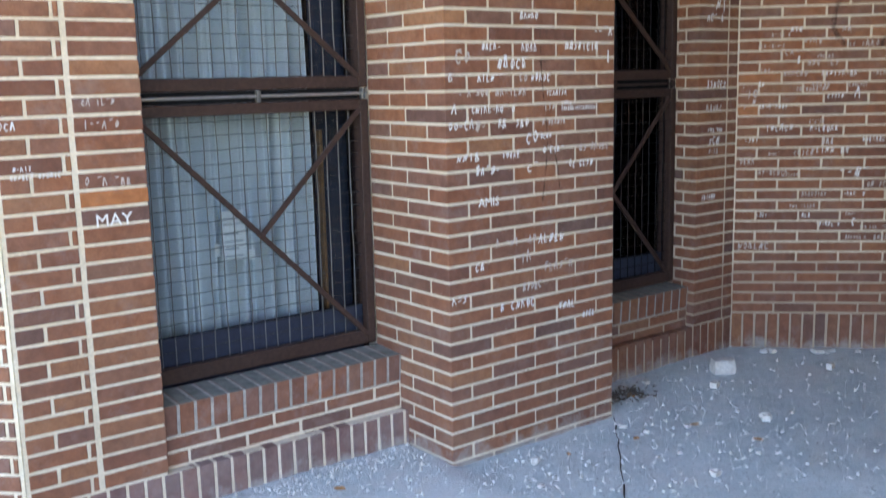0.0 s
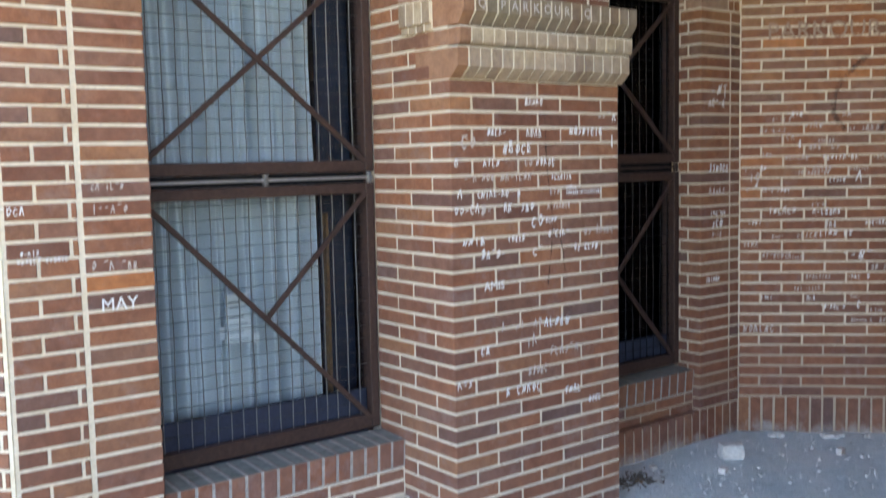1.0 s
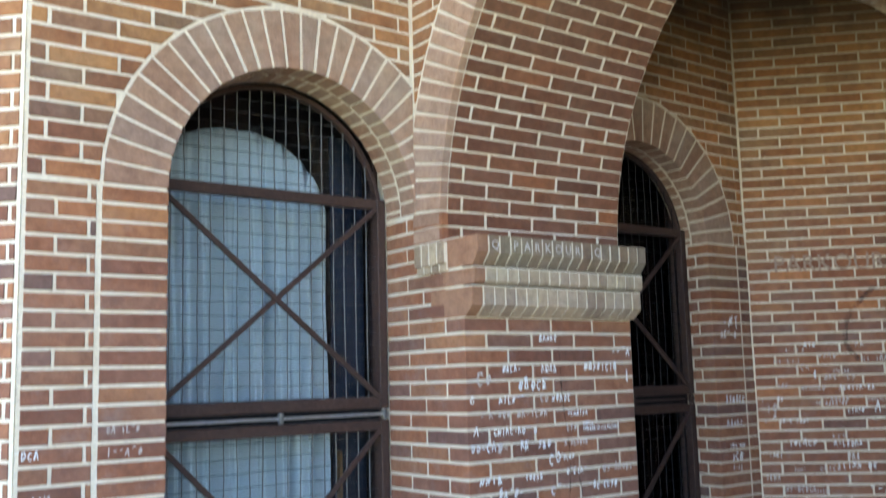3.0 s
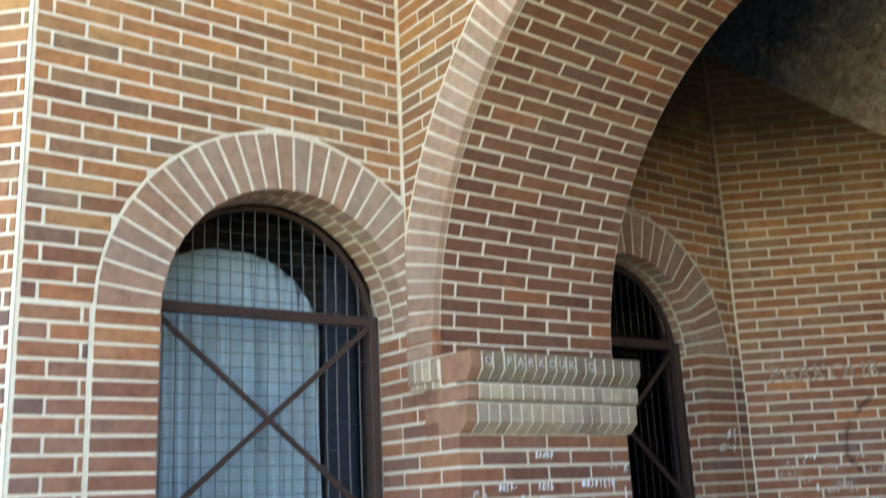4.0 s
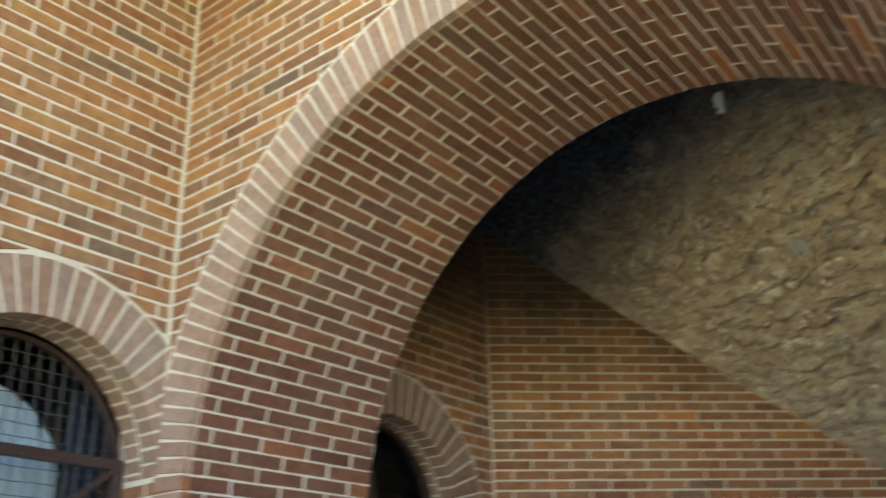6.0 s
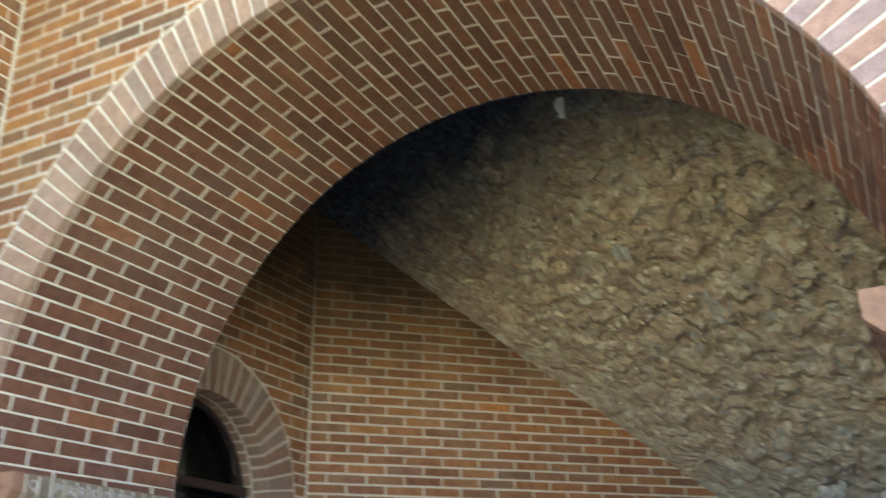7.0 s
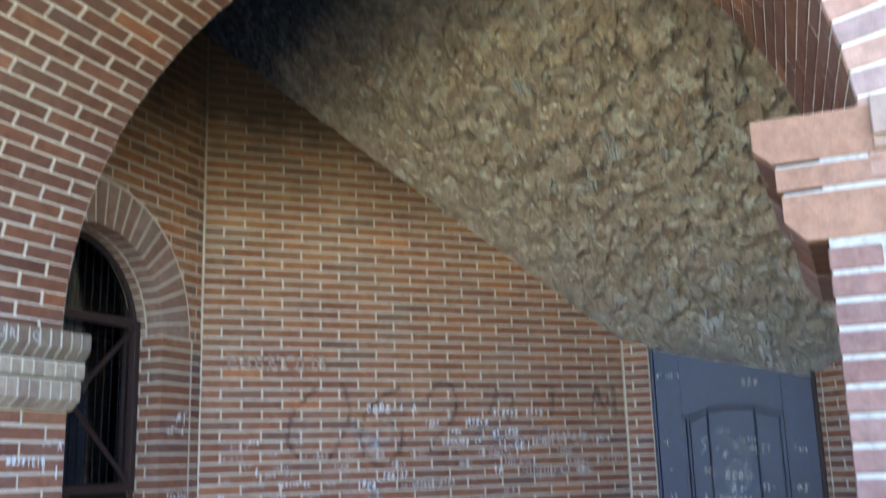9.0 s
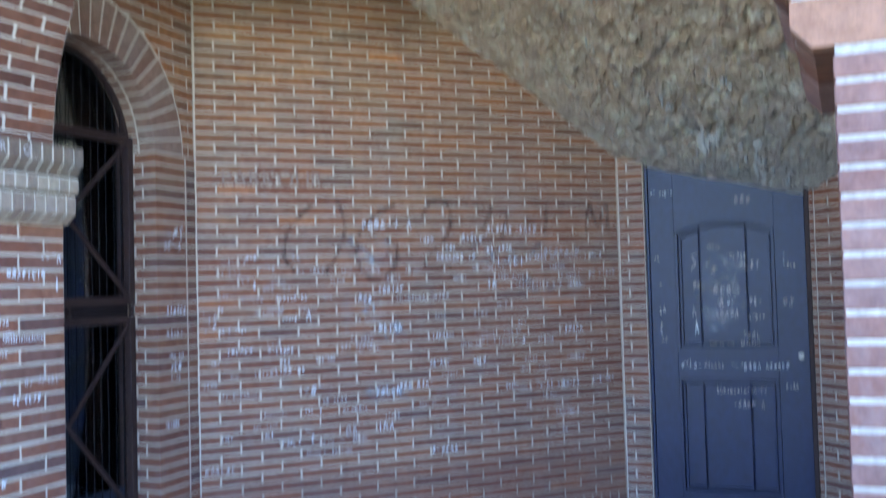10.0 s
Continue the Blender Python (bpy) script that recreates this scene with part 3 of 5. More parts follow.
# ---------------------------------------------------------------- wall cores (the mortar bed)
def arch_point(a, s):
    """On the soffit at angle a from the left springing; s from 0 at the front to 1 at the back."""
    cy, cz, r = (ARCH[i] + (ARCH_BACK[i] - ARCH[i]) * s for i in range(3))
    return Vector((XC + (XD - XC) * s, cy + r * math.cos(a), cz + r * math.sin(a)))


def window_core(m, u0, ua, ub, u1, zsill, zc, thick, top):
    """A wall with one round-headed opening from ua to ub."""
    s = Shape()
    r, uc = (ub - ua) / 2, (ua + ub) / 2
    b, f = -thick, -RAKE
    if ua - u0 > 0.01:
        s.box(u0, ua - RAKE, -0.3, zc, b, f, m)
    if u1 - ub > 0.01:
        s.box(ub + RAKE, u1, -0.3, zc, b, f, m)
    s.box(ua - RAKE, ub + RAKE, -0.3, zsill, b, f - 0.045, m)
    s.box(ua - RAKE, ub, -0.3, 0.175, f - 0.044, f, m)
    n = 28
    pts = [(uc - (r + RAKE) * math.cos(math.pi * i / n), zc + (r + RAKE) * math.sin(math.pi * i / n)) for i in range(n + 1)]
    pts[0], pts[-1] = (ua - RAKE, zc), (ub + RAKE, zc)
    for (a0, h0), (a1, h1) in zip(pts, pts[1:]):
        v = [(a0, h0, b), (a1, h1, b), (a1, top, b), (a0, top, b), (a0, h0, f), (a1, h1, f), (a1, top, f), (a0, top, f)]
        s.poly(v, [(4, 5, 6, 7), (3, 2, 1, 0), (0, 1, 5, 4), (2, 3, 7, 6)], m)
    if ua - u0 > 0.01:
        s.box(u0, ua - RAKE, zc, top, b, f, m)
    if u1 - ub > 0.01:
        s.box(ub + RAKE, u1, zc, top, b, f, m)
    return s


WALL_WEST = structure("wall_west", window_core(WEST, XL + RAKE, XA, XC, XC, 0.405, 2.33, 0.22, TOP), M_MORTAR, "red brick wall with a round-headed window and pale joints", "wall")
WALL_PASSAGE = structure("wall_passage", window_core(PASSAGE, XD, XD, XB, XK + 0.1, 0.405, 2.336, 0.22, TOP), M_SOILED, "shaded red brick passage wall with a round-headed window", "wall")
WALL_SIDE = structure("wall_side", Shape().box(-1.6, -RAKE, -0.3, TOP, -0.25, -RAKE, SIDE), M_MORTAR, "pinkish brick wall turning away at the corner", "wall")


def arch_core():
    s = Shape()
    n = 60
    for i in range(n):
        a0, a1 = math.pi * i / n, math.pi * (i + 1) / n
        p = [arch_point(a, t) for a in (a0, a1) for t in (0, 1)]
        c = [Vector((0, *ARCH[:2])), Vector((0, *ARCH_BACK[:2]))]
        for k, q in enumerate(p):
            d = Vector((0, q.y, q.z)) - c[k % 2]
            q += d.normalized() * RAKE
            q.x += RAKE if k % 2 == 0 else -RAKE
        f0, b0, f1, b1 = p
        up = lambda q: Vector((q.x, q.y, TOP))
        s.poly([f0, f1, up(f1), up(f0), b0, b1, up(b1), up(b0)], [(0, 3, 2, 1), (4, 5, 6, 7), (0, 1, 5, 4), (2, 3, 7, 6)])
    s.box(XC + RAKE, XD - RAKE, ARCH[0] + ARCH[2] + RAKE, Y1 + 0.35, 2.2, TOP)
    s.box(XC + RAKE, XD - RAKE, -0.75, ARCH[0] - ARCH[2] - RAKE, 2.2, TOP)
    return s


PIER_L = structure("pier_left", Shape().box(XC + RAKE, XD - RAKE, YP + RAKE, Y1 + 0.35, -0.3, 2.2), M_MORTAR, "square red brick pier of the arch with white scribbles", "pier")
PIER_R = structure("pier_right", Shape().box(XC + RAKE, XD - RAKE, -0.75, YR - RAKE, -0.3, 2.2), M_GREY_MORTAR, "square pinkish brick pier of the arch", "pier")
WALL_ARCH = structure("wall_arch", arch_core(), M_MORTAR, "thick red brick wall pierced by a wide round arch", "wall")
WALL_BACK = structure("wall_back", Shape().box(-0.15, BACK_LEN + RAKE, -0.3, TOP, -0.25, -RAKE, BACK), M_SOILED, "red brick wall covered with white scribbles under the stair", "wall")
C2 = BACK.to_3x3() @ Vector((BACK_LEN, 0, 0)) + BACK.translation


def door_wall_core():
    s = Shape()
    s.box(-C2.y, -DY0 - 0.01, -0.3, TOP, -0.3, -RAKE, DOORW)
    s.box(-DY1 + 0.005, -DY1 + 0.045, -0.3, TOP, -0.3, -RAKE, DOORW)
    s.box(-DY0 - 0.01, -DY1 + 0.005, 2.55, TOP, -0.3, -RAKE, DOORW)
    return s


WALL_DOOR = structure("wall_door", door_wall_core(), M_MORTAR, "narrow brick wall round the passage door", "wall")
CORNER = wall_frame(DX, DY1 - 0.045, 0, -S, -S)
WALL_CORNER = structure("wall_corner", Shape().box(-0.1, 0.62, -0.3, TOP, -0.25, -RAKE, CORNER), M_MORTAR, "shaded brick wall beside the passage door", "wall")
# roof added out of view to keep the sky out behind the walls
structure("roof", Shape().box(XC, 9.0, -0.75, 8.0, TOP, TOP + 0.2).box(-2.0, XC, Y1, 8.0, TOP, TOP + 0.2), M_MORTAR, "unseen flat roof added to close and shade the building", "roof")
# added out of view to block light from the passage's side
structure("wall_right", Shape().box(XD, 7.1, -1.0, -0.76, -0.3, TOP), M_BRICK, "unseen plain brick wall added to keep side light out of the passage", "wall")
# added out of view to keep sun off the ground by the right pier
structure("wall_front", Shape().box(XC + RAKE, XD, -6.0, -0.752, -0.3, TOP), M_ROSE, "unseen plain brick wall added beyond the arch to shade the ground", "wall")
# overhang added above the view to darken the upper walls
structure("eaves", Shape().box(-2.0, XC, Y1 - 0.95, Y1, 4.84, 5.04).box(XC - 0.95, XC, -6.0, Y1 - 0.95, 4.84, 5.04), M_EAVES, "unseen boarded overhang added to shade the upper brick walls", "eaves")
# hidden block, here only for its shadow over the ground
structure("building_mass", Shape().box(7.1, 11.0, -6.0, 8.0, -0.2, TOP), M_MORTAR, "unseen plain block added behind the passage to cast a long shadow", "building")


# ---------------------------------------------------------------- underside of the stair
def stair_slab():
    s = Shape()
    n, mlen = 330, 480
    for j in range(mlen + 1):
        for i in range(n + 1):
            x, y = XD - 0.1 + (DX + 0.3 - XD) * i / n, -1.7 + 5.3 * j / mlen
            z = slab_z(x, y)
            p = Vector((x, y, z))
            lump = noise.fractal(p * 3.0, 0.9, 2.1, 3) * 0.022 + noise.noise(Vector((p.x * 17, p.y * 12, p.z * 17))) * 0.014
            warp = p + 0.045 * noise.noise_vector(p * 9.0) + 0.012 * noise.noise_vector(p * 31.0)
            cell = noise.voronoi(Vector((warp.x * 11.0, warp.y * 6.5, warp.z * 11.0)))[0]
            chip = noise.voronoi(Vector((warp.x * 27.0, warp.y * 19.0, warp.z * 27.0)))[0]
            # blobs of thrown mortar, rounded below, with sharp clefts between them
            blob = 0.086 * min(1.0, cell[0] / 0.62) ** 1.6 + 0.024 * min(1.0, chip[0] / 0.6) ** 1.6
            # trowelled smooth where it meets the back wall and the door
            gap = min(((4.57 + 3.31) - (x + y)) / 1.414, DX - x)
            rough = min(1.0, max(0.12, gap / 0.28)) * (1.0 - 0.25 * min(1.0, max(0.0, (x - 4.9) / 0.9)))
            s.v.append((x, y, z + rough * (lump + blob - 0.04)))
    w = n + 1
    s.f = [(j * w + i, (j + 1) * w + i, (j + 1) * w + i + 1, j * w + i + 1) for j in range(mlen) for i in range(n)]
    k = len(s.v)
    x0, x1, y0, y1 = XD - 0.1, DX + 0.2, -1.7, 3.6
    s.poly([(x, y, slab_z(x, y) + d) for d in (0.12, 0.35) for x, y in ((x0, y0), (x1, y0), (x1, y1), (x0, y1))], [(0, 3, 2, 1), (4, 5, 6, 7), (0, 1, 5, 4), (1, 2, 6, 5), (2, 3, 7, 6), (3, 0, 4, 7)])
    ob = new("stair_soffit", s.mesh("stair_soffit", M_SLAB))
    for p in ob.data.polygons:
        p.use_smooth = True
    tagged(ob, "sloping rough lumpy concrete underside of a stair", "stair", kind="structure")
    # pale plaster splashed on it, chip by chip
    g = random.Random(3)
    for x, y, spread, count in ((4.024, 1.459, 0.034, 1), (5.10, 1.03, 0.07, 14), (6.01, 0.947, 0.06, 12), (4.77, 1.456, 0.08, 12), (6.40, 0.45, 0.12, 22), (5.10, 0.78, 0.04, 7), (5.83, 0.6, 0.05, 8), (5.66, 1.33, 0.04, 6), (6.3, 0.75, 0.12, 18), (5.35, 1.2, 0.04, 6)):
        chips = Shape()
        for k in range(count):
            cx, cy = (x, y) if count == 1 else (x + g.gauss(0, spread * 0.6), y + g.gauss(0, spread * 0.45))
            size, turn = (0.06, 0.9) if count == 1 else (spread * g.uniform(0.10, 0.32), g.uniform(0, 6.28))
            ring = []
            for q in range(9):
                a = 2 * math.pi * q / 9
                d = size * g.uniform(0.6, 1.2)
                px, py = d * math.cos(a), 0.6 * d * math.sin(a)
                ring.append((cx + px * math.cos(turn) - py * math.sin(turn), cy + px * math.sin(turn) + py * math.cos(turn)))
            v = [(px, py, slab_z(px, py) + 0.03) for px, py in ring] + [(cx + (px - cx) * 0.7, cy + (py - cy) * 0.7, slab_z(px, py) + g.uniform(-0.012, 0.0)) for px, py in ring] + [(cx, cy, slab_z(cx, cy) - 0.012)]
            chips.poly(v, [(q, (q + 1) % 9, 9 + (q + 1) % 9, 9 + q) for q in range(9)] + [(9 + q, 9 + (q + 1) % 9, 18) for q in range(9)])
        part("plaster_splash", chips, M_STONE if spread < 0.035 else M_DAB, ob, "pale splash of plaster")
    return ob


stair_slab()


# ---------------------------------------------------------------- brickwork: window bays
def surround_and_ring(b, m, ua, ub, zc, count, depth_rows, right_limit=None):
    r, uc = (ub - ua) / 2, (ua + ub) / 2
    cuts = [half(right_limit, 0, -1, 0)] if right_limit else []
    for k in range(count):
        a0, a1 = math.pi * k / count, math.pi * (k + 1) / count
        g = JOINT / 2
        o = []
        for rad, a, s in ((r, a0, g), (r, a1, -g), (r + 0.228, a1, -g), (r + 0.228, a0, g)):
            a = a + s / rad
            o.append(Vector((uc - rad * math.cos(a), zc + rad * math.sin(a))))
        for cut in cuts:
            o = cut(o) if len(o) > 2 else o
        if len(o) > 2 and area(o) > 0.003:
            b.face(m, o, depth=0.10, material=M_RING, name="voussoir")
        elif right_limit:
            # turned into the pier: only its inner face shows
            b.face(m, [Vector((uc - q * math.cos(a), zc + q * math.sin(a))) for q, a in ((r, a0 + g / r), (r, a1 - g / r), (r + 0.05, a1 - g / r), (r + 0.05, a0 + g / r))], depth=0.10, material=M_RING, name="voussoir")
        if depth_rows:
            inner = []
            for rad, a, s in ((r, a0, g), (r, a1, -g), (r + 0.05, a1, -g), (r + 0.05, a0, g)):
                a = min(math.pi, a + math.pi / count / 2) + s / rad
                inner.append(Vector((uc - rad * math.cos(a), zc + rad * math.sin(a))))
            b.face(m @ Matrix.Translation((0, 0, -0.115)), inner, depth=0.10, material=M_RING, name="voussoir")


def sill(b, m, ua, ub, inset, depth):
    """Bricks on edge that form the sill, and the two courses under it."""
    n = round((ub - ua) / 0.066)
    w = (ub - ua) / n
    for k in range(n):
        u = ua + k * w
        b.solid(m @ Matrix.Translation((0, 0.293, -inset)) @ pose(0, 0, 0, 3.5, 0, 0), u + JOINT / 2, u + w - JOINT / 2, 0.006, 0.122, -depth, 0, material=M_SILL, name="sill_brick")
    b.beds.append(Shape().box(ua, ub, 0.0, 0.119, -depth, -0.003, m @ Matrix.Translation((0, 0.293, -inset)) @ pose(0, 0, 0, 3.5, 0, 0)))
    base = m @ Matrix.Translation((0, 0, -inset))
    for k in range(2):
        joints = [ua] + [ua + 0.1 + 0.118 * k + 0.2355 * i for i in range(5) if ua + 0.1 + 0.118 * k + 0.2355 * i < ub - 0.03] + [ub]
        b.course(base, joints, 0.18 + 0.0565 * k, 0.18 + 0.0565 * (k + 1))


def soldiers(b, m, u0, u1, v1, material, width=0.066, v0=-0.06, out=0.0):
    n = max(1, round((u1 - u0) / width))
    w = (u1 - u0) / n
    mm = m @ Matrix.Translation((0, 0, out))
    for k in range(n):
        b.rect(mm, u0 + k * w + JOINT / 2, u0 + (k + 1) * w - JOINT / 2, v0, v1 - JOINT / 2 + rng.uniform(-0.002, 0.002), depth=0.06, material=material, name="soldier_brick")


def west_bricks():
    b = Masonry()
    for k in range(35):
        z, z1 = 0.18 + 0.0614 * k, 0.18 + 0.0614 * (k + 1)
        j = XL + (0.110 if k % 2 else 0.216)
        b.course(WEST, [XL + 0.01, j, XS - 0.004], z, z1)
        b.rect(WEST, XS + 0.010, XA, z + JOINT / 2, z1 - JOINT / 2, material=M_BRICK)
    uc, r = (XA + XC) / 2, (XC - XA) / 2
    b.bond(WEST, XL + 0.01, XC - 0.004, 2.336, 5.2, 0.0643, 0.2355, [outside(uc, 2.33, r + 0.240)], shift=0.06)
    surround_and_ring(b, WEST, XA, XC, 2.33, 28, True, XC)
    sill(b, WEST, XA, XC, 0.046, 0.18)
    soldiers(b, WEST, XL, XC + 0.05, 0.18, M_PLUM)
    b.build(WALL_WEST, (1.5, Y1, 2.0))


west_bricks()


def passage_bricks():
    b = Masonry()
    for k in range(35):
        z, z1 = 0.2 + 0.06103 * k, 0.2 + 0.06103 * (k + 1)
        deep = 0.08 if k % 2 else 0.135
        b.solid(PASSAGE, XB, XE - 0.008, z + JOINT / 2, z1 - JOINT / 2, -deep, 0, material=M_BRICK)
        if k % 2:
            b.solid(PASSAGE, XB, XB + 0.06, z + JOINT / 2, z1 - JOINT / 2, -0.15, -deep - JOINT)
        b.rect(PASSAGE, XE + 0.006, XK, z + JOINT / 2, z1 - JOINT / 2)
    uc, r = (XD + XB) / 2, (XB - XD) / 2
    b.bond(PASSAGE, XD, XK - 0.002, 2.336, 5.0, PITCH, 0.2355, [outside(uc, 2.336, r + 0.240)], shift=0.1, material=M_PASSAGE_BRICK)
    surround_and_ring(b, PASSAGE, XD, XB, 2.336, 25, True)
    sill(b, PASSAGE, XD, XB, 0.046, 0.18)
    soldiers(b, PASSAGE, XD, XK, 0.2, M_BRICK)
    b.build(WALL_PASSAGE, (4.2, Y2, 1.6))


passage_bricks()


def side_bricks():
    b = Masonry()
    b.bond(SIDE, -0.75, -0.012, 0.18, 5.0, PITCH, 0.2355)
    soldiers(b, SIDE, -0.75, 0, 0.18, M_PLUM)
    b.build(WALL_SIDE, (XL, Y1, 2.0))


side_bricks()


# ---------------------------------------------------------------- brickwork: the arch wall
def arch_bricks():
    b = Masonry()
    # left pier: its front, its jamb and the bricks that turn the corner
    z, k = 1.885, 0
    while z > -0.05:
        lo, hi = z - 0.062 + JOINT / 2, z - JOINT / 2
        if k % 2 == 0:
            b.solid(FRONT, -YP - 0.116, -YP, lo, hi, -0.216, 0)
            b.course(FRONT, [-YW, -3.356, -YP - 0.122], z - 0.062, z)
            b.course(JAMB_L, [XC + 0.222, XC + 0.459, XC + 0.700, XD], z - 0.062, z)
        else:
            b.solid(FRONT, -YP - 0.258, -YP, lo, hi, -0.105, 0)
            b.course(FRONT, [-YW, -YP - 0.264], z - 0.062, z)
            b.course(JAMB_L, [XC + 0.111, XC + 0.349, XC + 0.589, XC + 0.830, XD], z - 0.062, z)
        z, k = z - 0.062, k + 1
    # beside the impost and up to the springing of the window
    z, k = 1.885, 1
    while z < 2.33 - 0.02:
        b.course(FRONT, [-YW, -3.356, -3.10] if k % 2 else [-YW, -3.247, -3.10], z, z + 0.062)
        z, k = z + 0.062, k + 1
    b.build(PIER_L, (XC, YP, 1.3))
    # right pier
    b = Masonry()
    z, k = 2.06, 0
    while z > 0.0:
        p = 0.0610
        lo, hi = z - p + JOINT / 2, z - JOINT / 2
        if k % 2 == 0:
            b.solid(FRONT, -YR, -YR + 0.108, lo, hi, -0.216, 0, material=M_ROSE)
            b.course(FRONT, [-YR + 0.114, 0.35, 0.585, 0.75], z - p, z, material=M_ROSE)
            b.course(JAMB_R, [-XD, -XC - 0.70, -XC - 0.459, -XC - 0.222], z - p, z, material=M_ROSE)
        else:
            b.solid(FRONT, -YR, -YR + 0.222, lo, hi, -0.105, 0, material=M_ROSE)
            b.course(FRONT, [-YR + 0.228, 0.464, 0.75], z - p, z, material=M_ROSE)
            b.course(JAMB_R, [-XD, -XC - 0.83, -XC - 0.589, -XC - 0.349, -XC - 0.111], z - p, z, material=M_ROSE)
        z, k = z - p, k + 1
    b.build(PIER_R, (XC, YR, 1.6))
    # soffit and front ring
    b = Masonry()
    n = 81
    for i in range(n):
        a = math.pi * (i + 0.5) / n
        half_w = (math.pi * ARCH[2] / n - 0.8 * JOINT) / 2
        if i % 2:
            cuts = [0.0, 0.04, 0.225, 0.462, 0.70, XD - XC]
        else:
            cuts = [0.0, 0.04, 0.107, 0.344, 0.581, 0.82, XD - XC]
        for q, (s0, s1) in enumerate(zip(cuts, cuts[1:])):
            t = (s0 + s1) / 2 / (XD - XC)
            p, d = arch_point(a, t), (arch_point(a, 1) - arch_point(a, 0)).normalized()
            if q == 0:
                d = Vector((1, 0, 0))
            tangent = (arch_point(a + 0.01, t) - arch_point(a - 0.01, t)).normalized()
            out = d.cross(tangent).normalized()
            if out.dot(Vector((0, math.cos(a), math.sin(a)))) > 0:
                out.negate()
            # local x along the wall's depth, local z towards the centre
            ydir = out.cross(d)
            m = Matrix((d, ydir, out)).transposed().to_4x4()
            m.translation = p
            l = (s1 - s0) / 2
            if p.z < 2.21:
                continue
            if q == 0:
                tall = 0.232
                if p.y > 2.9:
                    tall = min(tall, max(0.05, (Y1 + 0.02 - p.y) / max(0.2, math.cos(a))))
                b.solid(m, -l, l, -half_w - 0.0015, half_w + 0.0015, -tall, 0, material=(M_RING_MAUVE if i % 2 else M_RING_SALMON) if a > 1.9 else M_PINK, name="voussoir")
            else:
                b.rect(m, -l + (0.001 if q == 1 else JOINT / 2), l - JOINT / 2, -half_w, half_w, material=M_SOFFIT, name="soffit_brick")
    # the face over the arch
    ring = outside(-ARCH[0], ARCH[1], ARCH[2] + 0.244)
    b.bond(FRONT, -Y1 + 0.004, 0.75, 2.36, 5.3, PITCH, 0.2355, [ring], shift=0.03)
    b.build(WALL_ARCH, (XC, 2.6, 2.2))


arch_bricks()


def corbel(shape, y_face, side, x0, x1, z0, prof):
    """A length of corbel: its profile, as pairs of jut and height, drawn out along x."""
    n = len(prof)
    v = [(x, y_face + side * a, z0 + c) for x in (x0, x1) for a, c in prof]
    f = [tuple(range(n)), tuple(range(n, 2 * n))[::-1]] + [(i, i + n, (i + 1) % n + n, (i + 1) % n) for i in range(n)]
    if side < 0:
        f = [q[::-1] for q in f]
    return shape.poly(v, f)


def impost(y_face, side, z0, label):
    """A corbelled band of bricks on edge along a jamb. side: -1 where it juts towards -y."""
    t = thing("impost", label, "impost", "imposts of the arch")
    rows = [(0.0, 0.105, 0.081, 0.038, 0.045), (0.1175, 0.052, 0.092, 0.092, 0.0), (0.182, 0.105, 0.133, 0.094, 0.035)]
    if side < 0:
        rows = [(0.0, 0.112, 0.056, 0.010, 0.042), (0.124, 0.060, 0.074, 0.066, 0.010), (0.196, 0.114, 0.098, 0.062, 0.046)]
    h = rows[-1][0] + rows[-1][1]
    y0, y1 = sorted((y_face - side * 0.004, y_face - side * 0.15))
    part("bed", Shape().box(XC + 0.004, XD - 0.004, y0, y1, z0 - 0.006, z0 + h - 0.004), M_MORTAR if side < 0 else M_GREY_MORTAR, t)
    count = 17
    for zb, tall, jut, foot, lip in rows:
        inset = [(-0.02, 0.003), (foot - 0.004, 0.003), (jut - 0.0025, lip), (jut - 0.0025, tall + 0.006 if zb < 0.15 else tall - 0.004), (-0.02, tall + 0.006 if zb < 0.15 else tall - 0.004)]
        part("bed", corbel(Shape(), y_face, side, XC + 0.005, XD + 0.006, z0 + zb, inset), M_MORTAR if side < 0 else M_GREY_MORTAR, t)
        for k in range(count):
            w = (XD + 0.01 - XC) / count
            x0, x1 = XC + k * w + (0 if k == 0 else 0.0050), XC + (k + 1) * w - 0.0050
            deep = 0.03 if k else 0.21
            j = rng.uniform(-0.002, 0.002)
            prof = [(-deep, 0), (foot + j, 0), (jut + j, lip + 0.001), (jut + j, tall), (-deep, tall)]
            # on the right, chocolate brick before the eighth imitates the shaded corbels
            part("corbel_brick", corbel(Shape(), y_face, side, x0, x1, z0 + zb, prof), ((M_CAP_TOP if zb > 0.15 else M_CAP) if side < 0 else M_SOFFIT if k < 8 else M_MAUVE) if k else M_SALMON, t)
    u0 = -Y1 + 0.01 if side < 0 else 0.115
    part("bed", Shape().box(u0, u0 + (0.2 if side < 0 else 0.46), z0 + 0.19, z0 + 0.30, -0.02, 0.005, FRONT), M_MORTAR if side < 0 else M_GREY_MORTAR, t)
    part("bed", Shape().box(u0, u0 + (0.2 if side < 0 else 0.46), z0 + 0.22, z0 + 0.30, 0.005, 0.016, FRONT), M_MORTAR if side < 0 else M_GREY_MORTAR, t)
    # a short band of little bricks on the front, beside the end of the impost
    u0 = -Y1 + 0.01 if side < 0 else 0.115
    for k in range(4 if side < 0 else 9):
        s = Shape().box(u0 + k * 0.052, u0 + k * 0.052 + 0.043, z0 + 0.245 - 0.03, z0 + 0.305, -0.02, 0.020, FRONT, 0.003)
        s.box(u0 + k * 0.052, u0 + k * 0.052 + 0.043, z0 + 0.185, z0 + 0.215, -0.02, 0.008, FRONT, 0.003)
        part("band_brick", s, M_CAP if side < 0 else M_RING, t)
    return t


